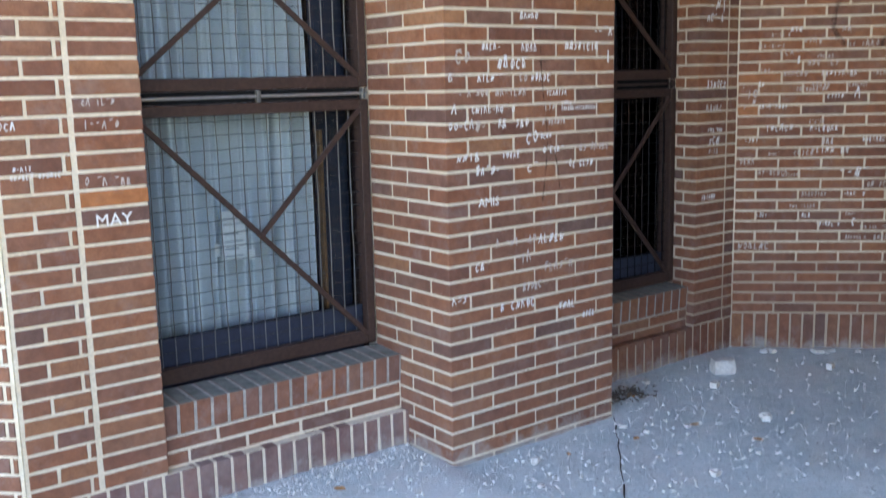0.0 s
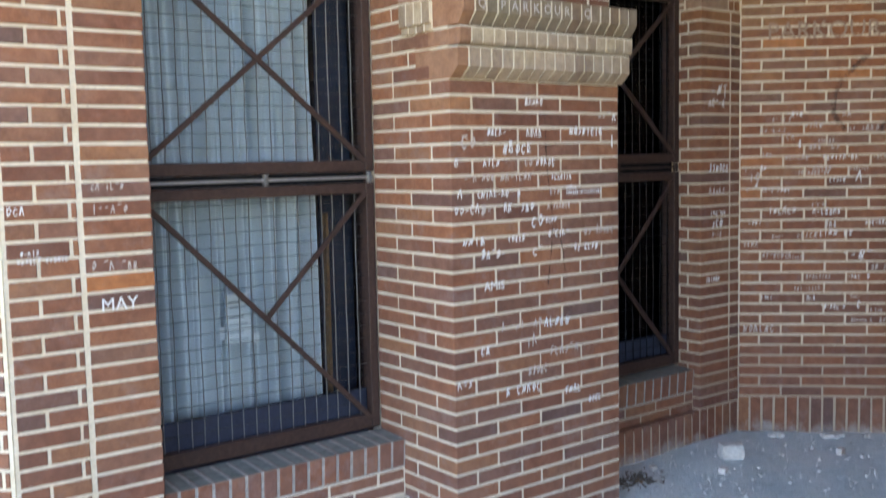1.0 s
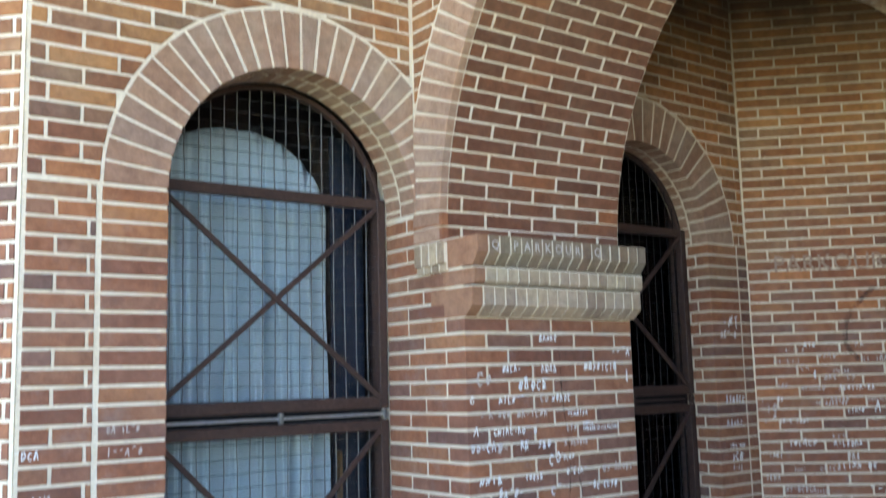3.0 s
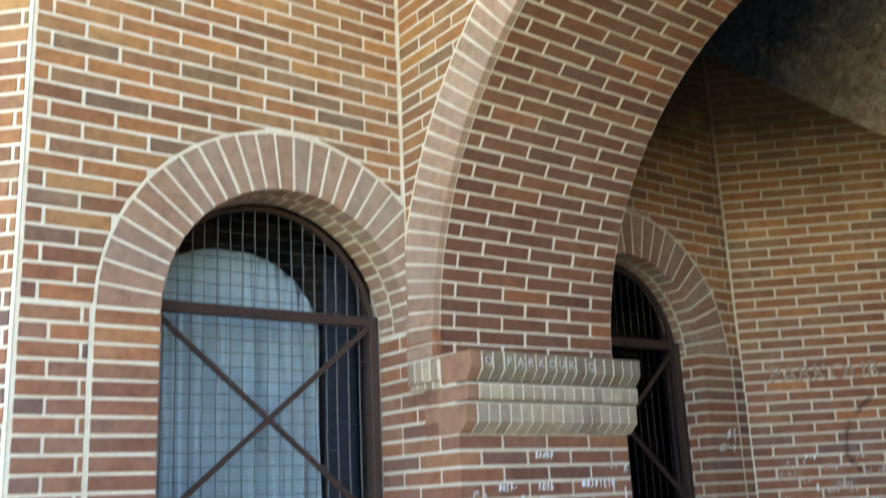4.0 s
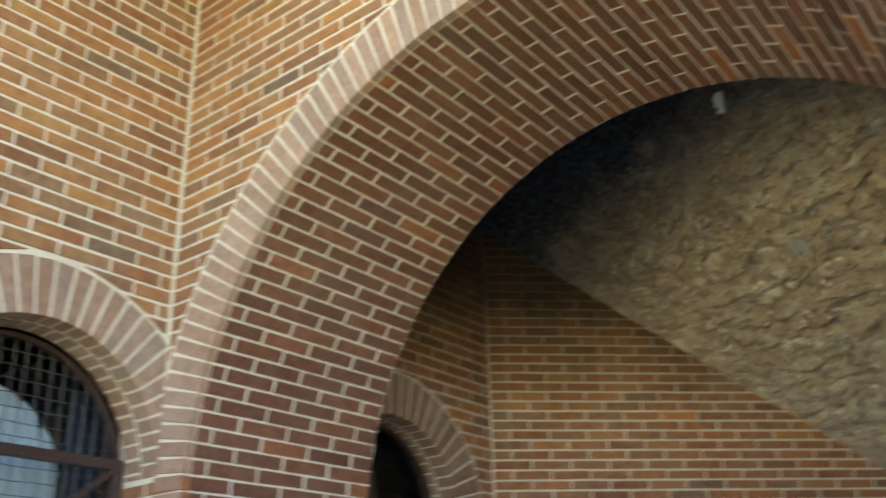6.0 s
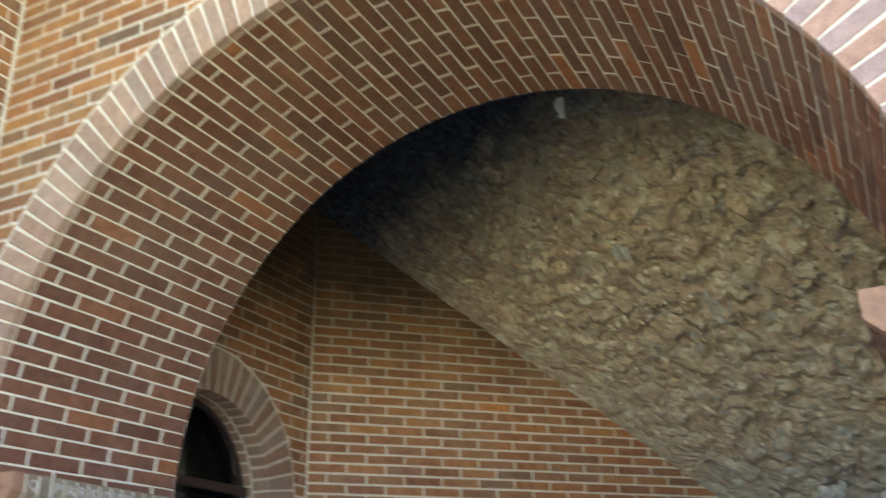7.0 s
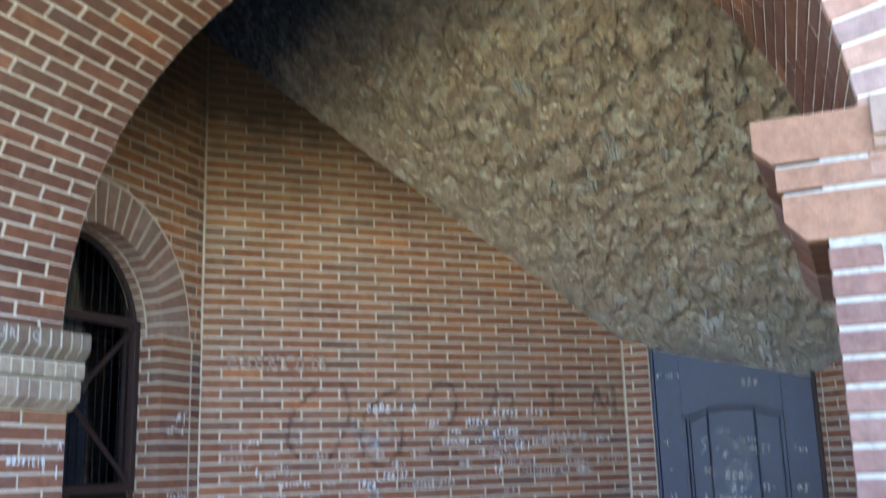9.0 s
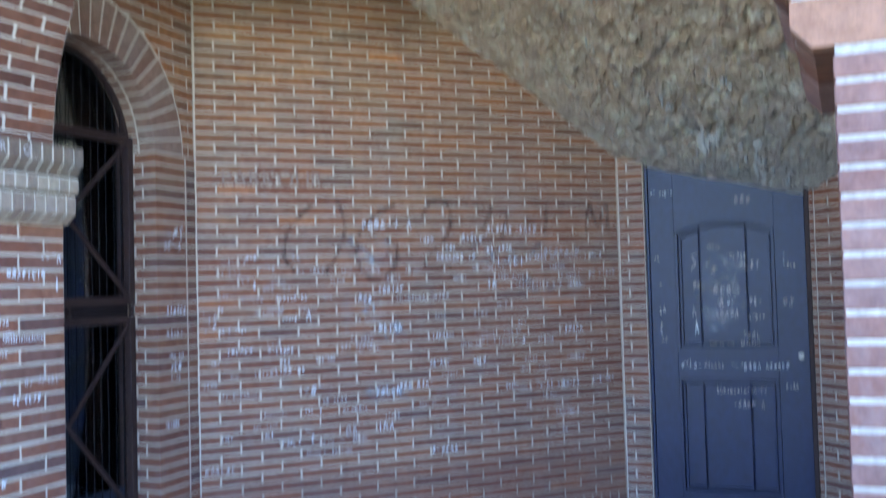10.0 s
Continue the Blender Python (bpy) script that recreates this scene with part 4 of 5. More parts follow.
IMPOST_L = impost(YP, -1, 1.885, "corbelled pale brick impost of the arch with scratched letters")
IMPOST_R = impost(YR, 1, 2.075, "corbelled pink brick impost of the arch")


def back_bricks():
    b = Masonry()
    # where the stair's underside meets the wall
    p0, p1 = BACK.translation, C2
    z0, z1 = slab_z(p0.x, p0.y) + 0.1, slab_z(p1.x, p1.y) + 0.1
    under = half(0, z0, z1 - z0, -BACK_LEN)
    b.bond(BACK, 0.002, BACK_LEN - 0.003, 0.222, 4.4, 0.058, 0.228, [under], material=M_PASSAGE_BRICK)
    soldiers(b, BACK, 0, BACK_LEN, 0.222, M_BRICK)
    b.build(WALL_BACK, BACK @ Vector((1.2, 1.7, 0)))
    d = Masonry()
    d.bond(DOORW, -C2.y + 0.001, -DY0 - 0.01, -0.05, 2.6, 0.059, 0.228, shift=0.06)
    for k in range(37):
        d.rect(DOORW, -DY1 + 0.019, -DY1 + 0.044, -0.05 + 0.059 * k + JOINT / 2, -0.05 + 0.059 * (k + 1) - JOINT / 2)
    d.build(WALL_DOOR, (DX, C2.y, 1.6))
    c = Masonry()
    c.bond(CORNER, 0.0, 0.62, -0.05, 2.5, 0.059, 0.228)
    c.build(WALL_CORNER, (DX, 0, 1.6))


back_bricks()

# ---------------------------------------------------------------- windows
def window(name, m, ua, ub, zc, set_back, curtain):
    """A steel grille of two leaves and an arched head before a glazed window. m: the wall's frame."""
    g = m @ Matrix.Translation((0, 0, -set_back))
    r, uc = (ub - ua) / 2, (ua + ub) / 2
    w = thing(name, "round-headed window behind a brown steel grille" + (" with a pale curtain" if curtain else ", dark inside"), "window", kind="structure")
    a, b, bar = ua + 0.006, ub - 0.006, 0.04
    zb, m0, m1, zt = 0.435, 1.487, 1.535, 2.425

    def leaf(z0, z1, crossed):
        f = Shape()
        f.box(a, a + bar, z0, z1, -0.03, 0.012, g, 0.003).box(b - bar, b, z0, z1, -0.03, 0.012, g, 0.003)
        f.box(a + bar, b - bar, z0, z0 + bar + (0.02 if not crossed else 0.008), -0.03, 0.010, g, 0.003)
        f.box(a + bar, b - bar, z1 - bar - 0.004, z1, -0.03, 0.010, g, 0.003)
        part("grille_frame", f, M_STEEL, w, "brown painted steel frame")
        p, q = (a + bar, z1 - bar), (b - bar, z0 + bar)
        part("diagonal_bar", Shape().strip([p, q], 0.022, 0.012, g @ Matrix.Translation((0, 0, 0.016))), M_STEEL, w)
        mid = ((p[0] + q[0]) / 2, (p[1] + q[1]) / 2)
        end = (a + bar, z0 + bar) if crossed else mid
        part("diagonal_bar", Shape().strip([(b - bar, z1 - bar), end], 0.022, 0.010, g @ Matrix.Translation((0, 0, 0.012))), M_STEEL, w)
    leaf(zb, m0, False)
    leaf(m1, zt, True)
    # arched head
    n = 24
    arc = [(uc - (r - 0.012) * math.cos(math.pi * i / n), zc + (r - 0.012) * math.sin(math.pi * i / n)) for i in range(n + 1)]
    part("head_frame", Shape().strip(arc, 0.020, 0.03, g @ Matrix.Translation((0, 0, -0.012))), M_STEEL, w)
    # wire mesh over the whole opening
    mesh, cross = Shape(), Shape()
    step_u = 0.0545
    u = a + bar
    while u < b - bar:
        rise = zc + math.sqrt(max(0.0, (r - 0.03) ** 2 - (u - uc) ** 2))
        wob = rng.uniform(-0.003, 0.003)
        mesh.strip([(u + wob + rng.uniform(-0.0022, 0.0022), zb + 0.03 + (rise - zb - 0.03) * q / 22) for q in range(23)], 0.0036, 0.004, g @ Matrix.Translation((0, 0, -0.012)))
        u += step_u
    z = zb + 0.06
    while z < zc + r - 0.05:
        h = r - 0.03 if z < zc else math.sqrt(max(0.0, (r - 0.03) ** 2 - (z - zc) ** 2))
        lo_u, hi_u = max(a + 0.03, uc - h), min(b - 0.03, uc + h)
        cross.strip([(lo_u + (hi_u - lo_u) * q / 14, z + rng.uniform(-0.0024, 0.0024)) for q in range(15)], 0.0030, 0.003, g @ Matrix.Translation((0, 0, -0.017)))
        z += step_u
    # window_2's wires, rod and clamps are darkened to imitate its shade
    part("upright_wires", mesh, M_WIRE if curtain else M_SHADE_BLACK, w, "grey upright grille wires")
    part("cross_wires", cross, M_DARKWIRE if curtain else M_SHADE_BLACK, w, "dark cross wires")
    part("sliding_rod", Shape().tube([(a, (m0 + m1) / 2, 0.004), (b, (m0 + m1) / 2, 0.004)], 0.0055, 8, g), M_ROD if curtain else M_STEEL, w, "bare steel rod")
    for x in (uc + 0.02, b - 0.02):
        part("bolt_clamp", Shape().box(x - 0.009, x + 0.009, m0 + 0.002, m1 - 0.002, -0.01, 0.014, g, 0.003), M_WIRE if curtain else M_STEEL, w)
    # black strip added for the shade in the gap between the leaves
    part("guard_strip", Shape().box(a + bar, b - bar, m0 + 0.001, m1 - 0.001, -0.030, -0.007, g), M_SHADE_BLACK, w, "black strip standing in for the shaded gap behind the rod")
    # glazing and its wooden frame behind
    k = g @ Matrix.Translation((0, 0, -0.06))
    wood = Shape().box(ua - 0.02, ua + 0.04, 0.40, zc + r, -0.05, 0, k, 0.003).box(ub - 0.022, ub + 0.02, 0.40, zc + r, -0.05, 0, k, 0.003)
    part("window_frame", wood, M_STEEL, w)
    part("bottom_rail", Shape().box(ua + 0.04, ub - 0.022, 0.38, 0.59, -0.05, 0.001, k, 0.003), M_NAVY, w, "dark navy bottom rail")
    pane = part("pane", Shape().box(ua, ub, 0.45, zc + r + 0.05, -0.024, -0.020, k), M_GLASS, w, "clear window glass")
    pane.visible_shadow = False
    return w, k


WIN_1, K1 = window("window_1", WEST, XA, XC, 2.33, 0.228, True)
WIN_2, K2 = window("window_2", PASSAGE, XD, XB, 2.336, 0.15, False)


def curtain():
    """A gathered cloth that hangs behind the glass."""
    s = Shape()
    n, rows = 220, 24
    x0, x1 = XA - 0.08, 2.132
    for j in range(rows + 1):
        for i in range(n + 1):
            u = x0 + (x1 - x0) * i / n
            top = 2.33 + math.sqrt(max(0.0, 0.40 ** 2 - max(0, abs(u - 1.70) - 0.04) ** 2)) - 0.02
            z = 0.52 + (top - 0.52) * j / rows
            fold = 0.052 * math.sin(u * 58 + 1.4 * math.sin(u * 9) + 0.4 * math.sin(z * 2)) + 0.028 * math.sin(u * 131 + 2 * math.sin(u * 17) + 0.5 * z)
            s.v.append(tuple(K1 @ Vector((u + 0.012 * (1 - z / 2.6) * (u - x0), z, -0.16 + fold * 1.1 * (1 - 0.93 * (j / rows) ** 5)))))
    w = n + 1
    s.f = [(j * w + i, j * w + i + 1, (j + 1) * w + i + 1, (j + 1) * w + i) for j in range(rows) for i in range(n)]
    ob = new("curtain", s.mesh("curtain", M_CURTAIN))
    for p in ob.data.polygons:
        p.use_smooth = True
    ob.modifiers.new("cloth", 'SOLIDIFY').thickness = 0.002
    tagged(ob, "pale blue-white gathered curtain hanging behind the window", "curtain")


curtain()
blind = new("window_blind", Shape().box(2.17, 2.34, 0.5, 2.75, -0.20, -0.19, K1).mesh("window_blind", M_NAVY))
tagged(blind, "dark navy cloth blind hanging beside the curtain", "blind")
batten = new("window_batten", Shape().box(2.150, 2.164, 0.5, 1.36, -0.13, -0.10, K1, 0.002).mesh("window_batten", M_WOOD))
tagged(batten, "narrow varnished wooden batten inside the window", "batten")

notice = thing("notice", "white paper notices taped inside the window", "notice")
for q, (u, z, wide, tall) in enumerate(((1.64, 0.86, 0.105, 0.145), (1.64, 1.012, 0.10, 0.05), (1.61, 0.885, 0.02, 0.05), (1.752, 0.855, 0.03, 0.04))):
    sheet = part("sheet", Shape().box(u, u + wide, z, z + tall, -0.034, -0.032, K1), M_PAPER, notice)
    if wide > 0.05:
        for i in range(max(1, int(tall / 0.03))):
            part("line_of_print", Shape().box(u + 0.012, u + wide - 0.012 - 0.02 * (i % 2), z + 0.015 + i * 0.03, z + 0.022 + i * 0.03, -0.0315, -0.0308, K1), M_INK, sheet)


def room(name, x0, x1, y0, y1):
    """A dark room behind a window."""
    s = Shape()
    s.box(x0, x1, y1, y1 + 0.1, 0, 3.4).box(x0 - 0.1, x0, y0, y1, 0, 3.4).box(x1, x1 + 0.1, y0, y1, 0, 3.4)
    s.box(x0, x1, y0, y1, 3.4, 3.5).box(x0, x1, y0, y1, -0.1, 0)
    structure(name, s, M_ROOM, "plain dark room behind the window", "room")


room("room_1", 0.85, 2.9, Y1 + 0.225, 6.4)
room("room_2", 3.05, 4.55, Y2 + 0.225, 5.6)


# ---------------------------------------------------------------- door
def passage_door():
    g = DOORW @ Matrix.Translation((0, 0, -0.05))
    a, b, top = -DY0, -DY1, 2.52
    d = thing("door_1", "slate-blue painted wooden door with panels and white scribbles, shut", "door", kind="structure")
    leaf = Shape()
    pa, pb = -1.018, -0.400
    z0, z1, z2, z3, rise = 0.22, 0.950, 1.140, 1.895, 0.075
    leaf.box(a + 0.012, pa, 0.01, top, -0.045, 0, g, 0.002).box(pb, b - 0.012, 0.01, top, -0.045, 0, g, 0.002)
    leaf.box(pa, pb, 0.01, z0, -0.045, 0, g).box(pa, pb, z1, z2, -0.045, 0, g)
    n = 16
    for i in range(n):
        u0, u1 = pa + (pb - pa) * i / n, pa + (pb - pa) * (i + 1) / n
        h = [z3 + rise * (1 - ((2 * (u - pa) / (pb - pa)) - 1) ** 2) for u in (u0, u1)]
        v = [(u0, h[0], -0.045), (u1, h[1], -0.045), (u1, top, -0.045), (u0, top, -0.045), (u0, h[0], 0), (u1, h[1], 0), (u1, top, 0), (u0, top, 0)]
        leaf.poly(v, [(4, 5, 6, 7), (0, 1, 5, 4), (3, 2, 1, 0)], g)
    leaf.box(a, b, 0.0, top, -0.075, -0.05, g)
    leaf_ob = part("leaf", leaf, M_DOOR, d)
    # mouldings round both panels
    arch = [(pa + (pb - pa) * i / n, z3 + rise * (1 - (2 * i / n - 1) ** 2)) for i in range(n + 1)]
    for k, (w, off, deep) in enumerate(((0.020, 0.010, 0.0), (0.012, 0.034, -0.012))):
        inner = [(u + (off if u < -0.7 else -off) * (abs(u + 0.7) / 0.305), z - off) for u, z in arch]
        loop = [(pa + off, z2 + off)] + inner + [(pb - off, z2 + off), (pa + off, z2 + off)]
        part("moulding", Shape().strip(loop, w, 0.03, g @ Matrix.Translation((0, 0, 0.012 + 1.3 * deep))), M_DOOR, leaf_ob)
        low = [(pa + off, z0 + off), (pa + off, z1 - off), (pb - off, z1 - off), (pb - off, z0 + off), (pa + off, z0 + off)]
        part("moulding", Shape().strip(low, w, 0.03, g @ Matrix.Translation((0, 0, 0.012 + 1.3 * deep))), M_DOOR, leaf_ob)
    seams = [pa, pa + 0.25 * (pb - pa), pa + 0.72 * (pb - pa), pb]
    for u0, u1 in zip(seams, seams[1:]):
        for lo, hi in ((z2, z3 + rise - 0.005), (z0, z1)):
            part("panel_board", Shape().box(u0 + 0.004, u1 - 0.004, lo, hi, -0.045, -0.026, g, 0.004), M_DOOR, leaf_ob)
    frame_shape = Shape().box(a - 0.01, a + 0.010, 0, top, -0.06, 0.012, g, 0.003)
    part("door_frame", frame_shape, M_DOOR, d)
    part("door_frame", Shape().box(b - 0.010, b + 0.018, 0, 2.16, -0.06, 0.056, g, 0.003), M_STEEL, d, "brown painted door post")
    part("door_knob", Shape().tube([(b - 0.06, 1.10, 0), (b - 0.06, 1.10, 0.02), (b - 0.06, 1.10, 0.045)], 0.018, 10, g), M_ROD, d, "worn metal knob")
    return d, g


DOOR, DG = passage_door()


# ---------------------------------------------------------------- scribbles
STROKES = [[(0.1, 0), (0.2, 1), (0.7, 0.1)], [(0.75, 0.95), (0.2, 0.8), (0.6, 0.45), (0.15, 0.05)], [(0.15, 1), (0.2, 0), (0.7, 0.1)], [(0.7, 0.2), (0.4, 0), (0.1, 0.4), (0.35, 0.95), (0.75, 0.75)],
           [(0.1, 0.05), (0.4, 1), (0.7, 0)], [(0.1, 0.9), (0.75, 1)], [(0.45, 0), (0.4, 1)], [(0.15, 0.5), (0.65, 0.55)], [(0.1, 0.1), (0.35, 0.8), (0.5, 0.2), (0.75, 0.9)], [(0.2, 0.6), (0.5, 1), (0.75, 0.5), (0.4, 0.05), (0.2, 0.5)]]


def scribble(parent, m, u, z, wide, tall, material, r, lean=0.12):
    """A row of plain painted strokes the size of the writing."""
    s = Shape()
    n = max(1, round(wide / (tall * 0.66)))
    w = wide / n
    lift = m @ Matrix.Translation((0, 0, 0.0026))
    line = min(0.0055, max(0.0022, tall * 0.10))
    for k in range(n):
        if n > 6 and r.random() < 0.1:
            continue
        h = tall * r.uniform(0.7, 1.0)
        y = z + r.uniform(-0.06, 0.10) * tall
        for q in range(2 if r.random() < 0.55 else 1):
            s.strip([(u + (k + a + lean * c + r.uniform(-0.06, 0.06)) * w, y + c * h) for a, c in r.choice(STROKES)], line, 0.002, lift)
    return part("scribble", s, material, parent)


def scribbles(parent, m, rows, share):
    """Rows of left end, height, width and letter height; share of them freshly white."""
    for u, z, wide, tall in rows:
        scribble(parent, m, u, z, wide, tall, M_CHALK if r.random() < share else M_FAINT, r)


r = random.Random(21)
# the jamb of the pier
scribbles(PIER_L, JAMB_L, [(2.682, 1.788, 0.1, 0.032), (3.103, 1.729, 0.118, 0.042), (2.478, 1.667, 0.102, 0.032), (2.687, 1.664, 0.088, 0.038), (2.932, 1.667, 0.201, 0.038), (2.344, 1.617, 0.084, 0.054), (2.558, 1.596, 0.162, 0.048), (3.188, 1.618, 0.009, 0.064), (2.311, 1.549, 0.028, 0.032), (2.456, 1.545, 0.134, 0.035), (2.675, 1.544, 0.046, 0.035), (2.737, 1.542, 0.112, 0.035), (2.359, 1.489, 0.157, 0.032), (2.546, 1.487, 0.171, 0.035), (2.824, 1.484, 0.119, 0.026), (2.322, 1.424, 0.033, 0.045), (2.424, 1.423, 0.229, 0.032), (2.815, 1.425, 0.061, 0.035), (2.91, 1.442, 0.085, 0.019), (2.909, 1.42, 0.219, 0.019)], 0.65)
scribbles(PIER_L, JAMB_L, [(2.306, 1.362, 0.159, 0.038), (2.442, 1.35, 0.059, 0.054), (2.56, 1.363, 0.045, 0.042), (2.652, 1.362, 0.075, 0.038), (2.8, 1.364, 0.136, 0.026), (2.707, 1.293, 0.073, 0.054), (2.771, 1.308, 0.083, 0.026), (2.343, 1.239, 0.123, 0.042), (2.578, 1.239, 0.099, 0.029), (2.783, 1.248, 0.141, 0.032), (3.016, 1.243, 0.185, 0.035), (2.438, 1.18, 0.131, 0.042), (2.714, 1.174, 0.06, 0.042), (2.931, 1.179, 0.191, 0.032), (2.541, 0.879, 0.223, 0.038), (2.774, 0.871, 0.152, 0.042)], 0.65)
scribbles(PIER_L, JAMB_L, [(2.308, 0.676, 0.08, 0.037), (2.558, 0.61, 0.196, 0.042), (2.684, 0.681, 0.11, 0.037), (2.89, 0.567, 0.103, 0.042), (3.035, 0.51, 0.079, 0.032), (2.67, 0.802, 0.07, 0.051), (2.804, 0.748, 0.175, 0.042), (2.427, 0.796, 0.053, 0.037)], 0.6)
# the window wall
scribbles(WALL_WEST, WEST, [(0.79, 1.275, 0.16, 0.018), (0.80, 1.30, 0.06, 0.018), (0.745, 1.43, 0.08, 0.030)], 1.0)
scribbles(WALL_WEST, WEST, [(1.03, 1.425, 0.125, 0.032), (1.03, 1.50, 0.13, 0.026), (1.02, 1.235, 0.16, 0.032)], 0.3)
# the passage window's surround
scribbles(WALL_PASSAGE, PASSAGE, [(4.319, 1.881, 0.143, 0.069), (4.295, 1.826, 0.142, 0.041), (4.304, 1.479, 0.17, 0.045), (4.302, 1.357, 0.144, 0.041), (4.303, 1.249, 0.145, 0.024), (4.328, 1.178, 0.1, 0.049), (4.33, 1.129, 0.086, 0.032), (4.28, 0.888, 0.119, 0.032)], 0.7)
# the back wall
scribbles(WALL_BACK, BACK, [(0.249, 1.769, 0.087, 0.035), (0.538, 1.763, 0.051, 0.031), (0.34, 1.705, 0.099, 0.035), (0.219, 1.645, 0.103, 0.035), (0.312, 1.599, 0.016, 0.057), (0.364, 1.591, 0.166, 0.035), (0.118, 1.55, 0.076, 0.026), (0.239, 1.535, 0.132, 0.031), (0.438, 1.531, 0.189, 0.031), (0.681, 1.531, 0.094, 0.031), (0.024, 1.475, 0.024, 0.026), (0.113, 1.479, 0.032, 0.031), (0.388, 1.473, 0.103, 0.031), (0.57, 1.473, 0.113, 0.022), (0.608, 1.415, 0.051, 0.074), (0.05, 1.419, 0.065, 0.048), (0.083, 1.383, 0.02, 0.035), (0.474, 1.412, 0.106, 0.026), (0.035, 1.363, 0.02, 0.026), (0.116, 1.362, 0.173, 0.026)], 0.6)
scribbles(WALL_BACK, BACK, [(0.156, 1.241, 0.149, 0.035), (0.39, 1.237, 0.151, 0.035), (0.049, 1.18, 0.073, 0.026), (0.453, 1.164, 0.068, 0.039), (0.667, 1.177, 0.118, 0.026), (0.352, 1.117, 0.172, 0.035), (0.554, 1.117, 0.051, 0.031), (0.023, 1.061, 0.082, 0.031), (0.123, 0.998, 0.162, 0.031), (0.552, 0.987, 0.159, 0.066), (0.343, 0.882, 0.15, 0.026), (0.581, 0.884, 0.116, 0.026), (0.122, 0.767, 0.061, 0.026), (0.363, 0.767, 0.049, 0.026), (0.597, 0.775, 0.052, 0.017), (0.628, 0.721, 0.024, 0.057), (0.439, 0.714, 0.133, 0.026), (0.024, 0.584, 0.173, 0.044)], 0.6)
scribbles(WALL_BACK, BACK, [(0.954, 1.941, 0.33, 0.059), (1.324, 1.863, 0.097, 0.034), (1.454, 1.918, 0.052, 0.029), (1.603, 1.866, 0.178, 0.046), (1.777, 1.919, 0.182, 0.046), (1.974, 1.919, 0.155, 0.046), (1.494, 1.811, 0.075, 0.038), (1.435, 1.753, 0.262, 0.038), (1.773, 1.8, 0.181, 0.042), (1.836, 1.712, 0.201, 0.059), (2.045, 1.747, 0.125, 0.034), (2.171, 1.765, 0.268, 0.055), (2.507, 1.757, 0.099, 0.029), (1.766, 1.57, 0.078, 0.055), (1.962, 1.57, 0.344, 0.038), (2.354, 1.569, 0.097, 0.034), (2.503, 1.636, 0.199, 0.038), (1.385, 1.514, 0.132, 0.042), (1.053, 1.56, 0.165, 0.042), (0.93, 1.508, 0.118, 0.05)], 0.6)
scribbles(WALL_BACK, BACK, [(1.019, 1.33, 0.22, 0.046), (1.392, 1.277, 0.114, 0.034), (1.671, 1.401, 0.101, 0.038), (1.725, 1.235, 0.101, 0.042), (1.95, 1.219, 0.08, 0.042), (2.279, 1.278, 0.174, 0.042), (1.373, 1.113, 0.131, 0.034), (1.662, 1.107, 0.088, 0.038), (0.817, 1.238, 0.198, 0.034), (1.023, 0.954, 0.164, 0.055), (1.174, 0.987, 0.252, 0.042), (1.88, 0.944, 0.091, 0.029), (2.094, 0.932, 0.125, 0.038), (2.283, 0.934, 0.127, 0.038), (2.509, 0.95, 0.164, 0.034), (0.821, 0.874, 0.121, 0.034), (0.831, 0.74, 0.084, 0.055), (1.031, 0.749, 0.109, 0.055), (1.372, 0.586, 0.177, 0.042)], 0.6)
for k in range(70):
    scribble(WALL_BACK, BACK, 0.08 + r.random() * (BACK_LEN - 0.3), 0.222 + 0.058 * r.randrange(7, 27) + 0.014, r.uniform(0.06, 0.17), r.uniform(0.02, 0.034), M_FAINT, r)
# the door: on its boards, then on its rails and stiles
scribbles(DOOR, DG @ Matrix.Translation((0, 0, -0.026)), [(-0.819, 1.785, 0.088, 0.028), (-0.701, 1.722, 0.129, 0.032), (-0.589, 1.651, 0.097, 0.052), (-0.803, 1.617, 0.057, 0.075), (-0.734, 1.586, 0.057, 0.036), (-0.786, 1.495, 0.118, 0.059), (-0.756, 1.414, 0.039, 0.052), (-0.706, 1.419, 0.047, 0.04), (-0.781, 1.344, 0.152, 0.048), (-0.751, 1.259, 0.039, 0.079), (-0.935, 1.646, 0.067, 0.119), (-0.917, 1.528, 0.057, 0.048), (-0.924, 1.351, 0.035, 0.079), (-0.91, 1.226, 0.031, 0.099), (-0.568, 1.421, 0.084, 0.044), (-0.576, 1.328, 0.106, 0.032), (-0.613, 1.209, 0.111, 0.04), (-0.788, 0.86, 0.31, 0.032), (-0.687, 0.771, 0.196, 0.044)], 0.35)
scribbles(DOOR, DG, [(-1.167, 2.147, 0.171, 0.028), (-0.634, 2.07, 0.103, 0.048), (-0.82, 1.167, 0.322, 0.024), (-0.373, 1.679, 0.058, 0.087), (-0.332, 1.652, 0.054, 0.028), (-0.371, 1.413, 0.082, 0.052), (-0.366, 0.893, 0.082, 0.032), (-1.003, 1.02, 0.134, 0.044), (-0.858, 1.021, 0.131, 0.032), (-0.695, 1.013, 0.192, 0.04), (-0.482, 1.016, 0.146, 0.036), (-1.154, 1.723, 0.046, 0.032), (-1.131, 1.547, 0.037, 0.044), (-1.13, 1.377, 0.05, 0.04), (-1.126, 1.227, 0.018, 0.099), (-1.121, 1.188, 0.041, 0.028)], 0.35)


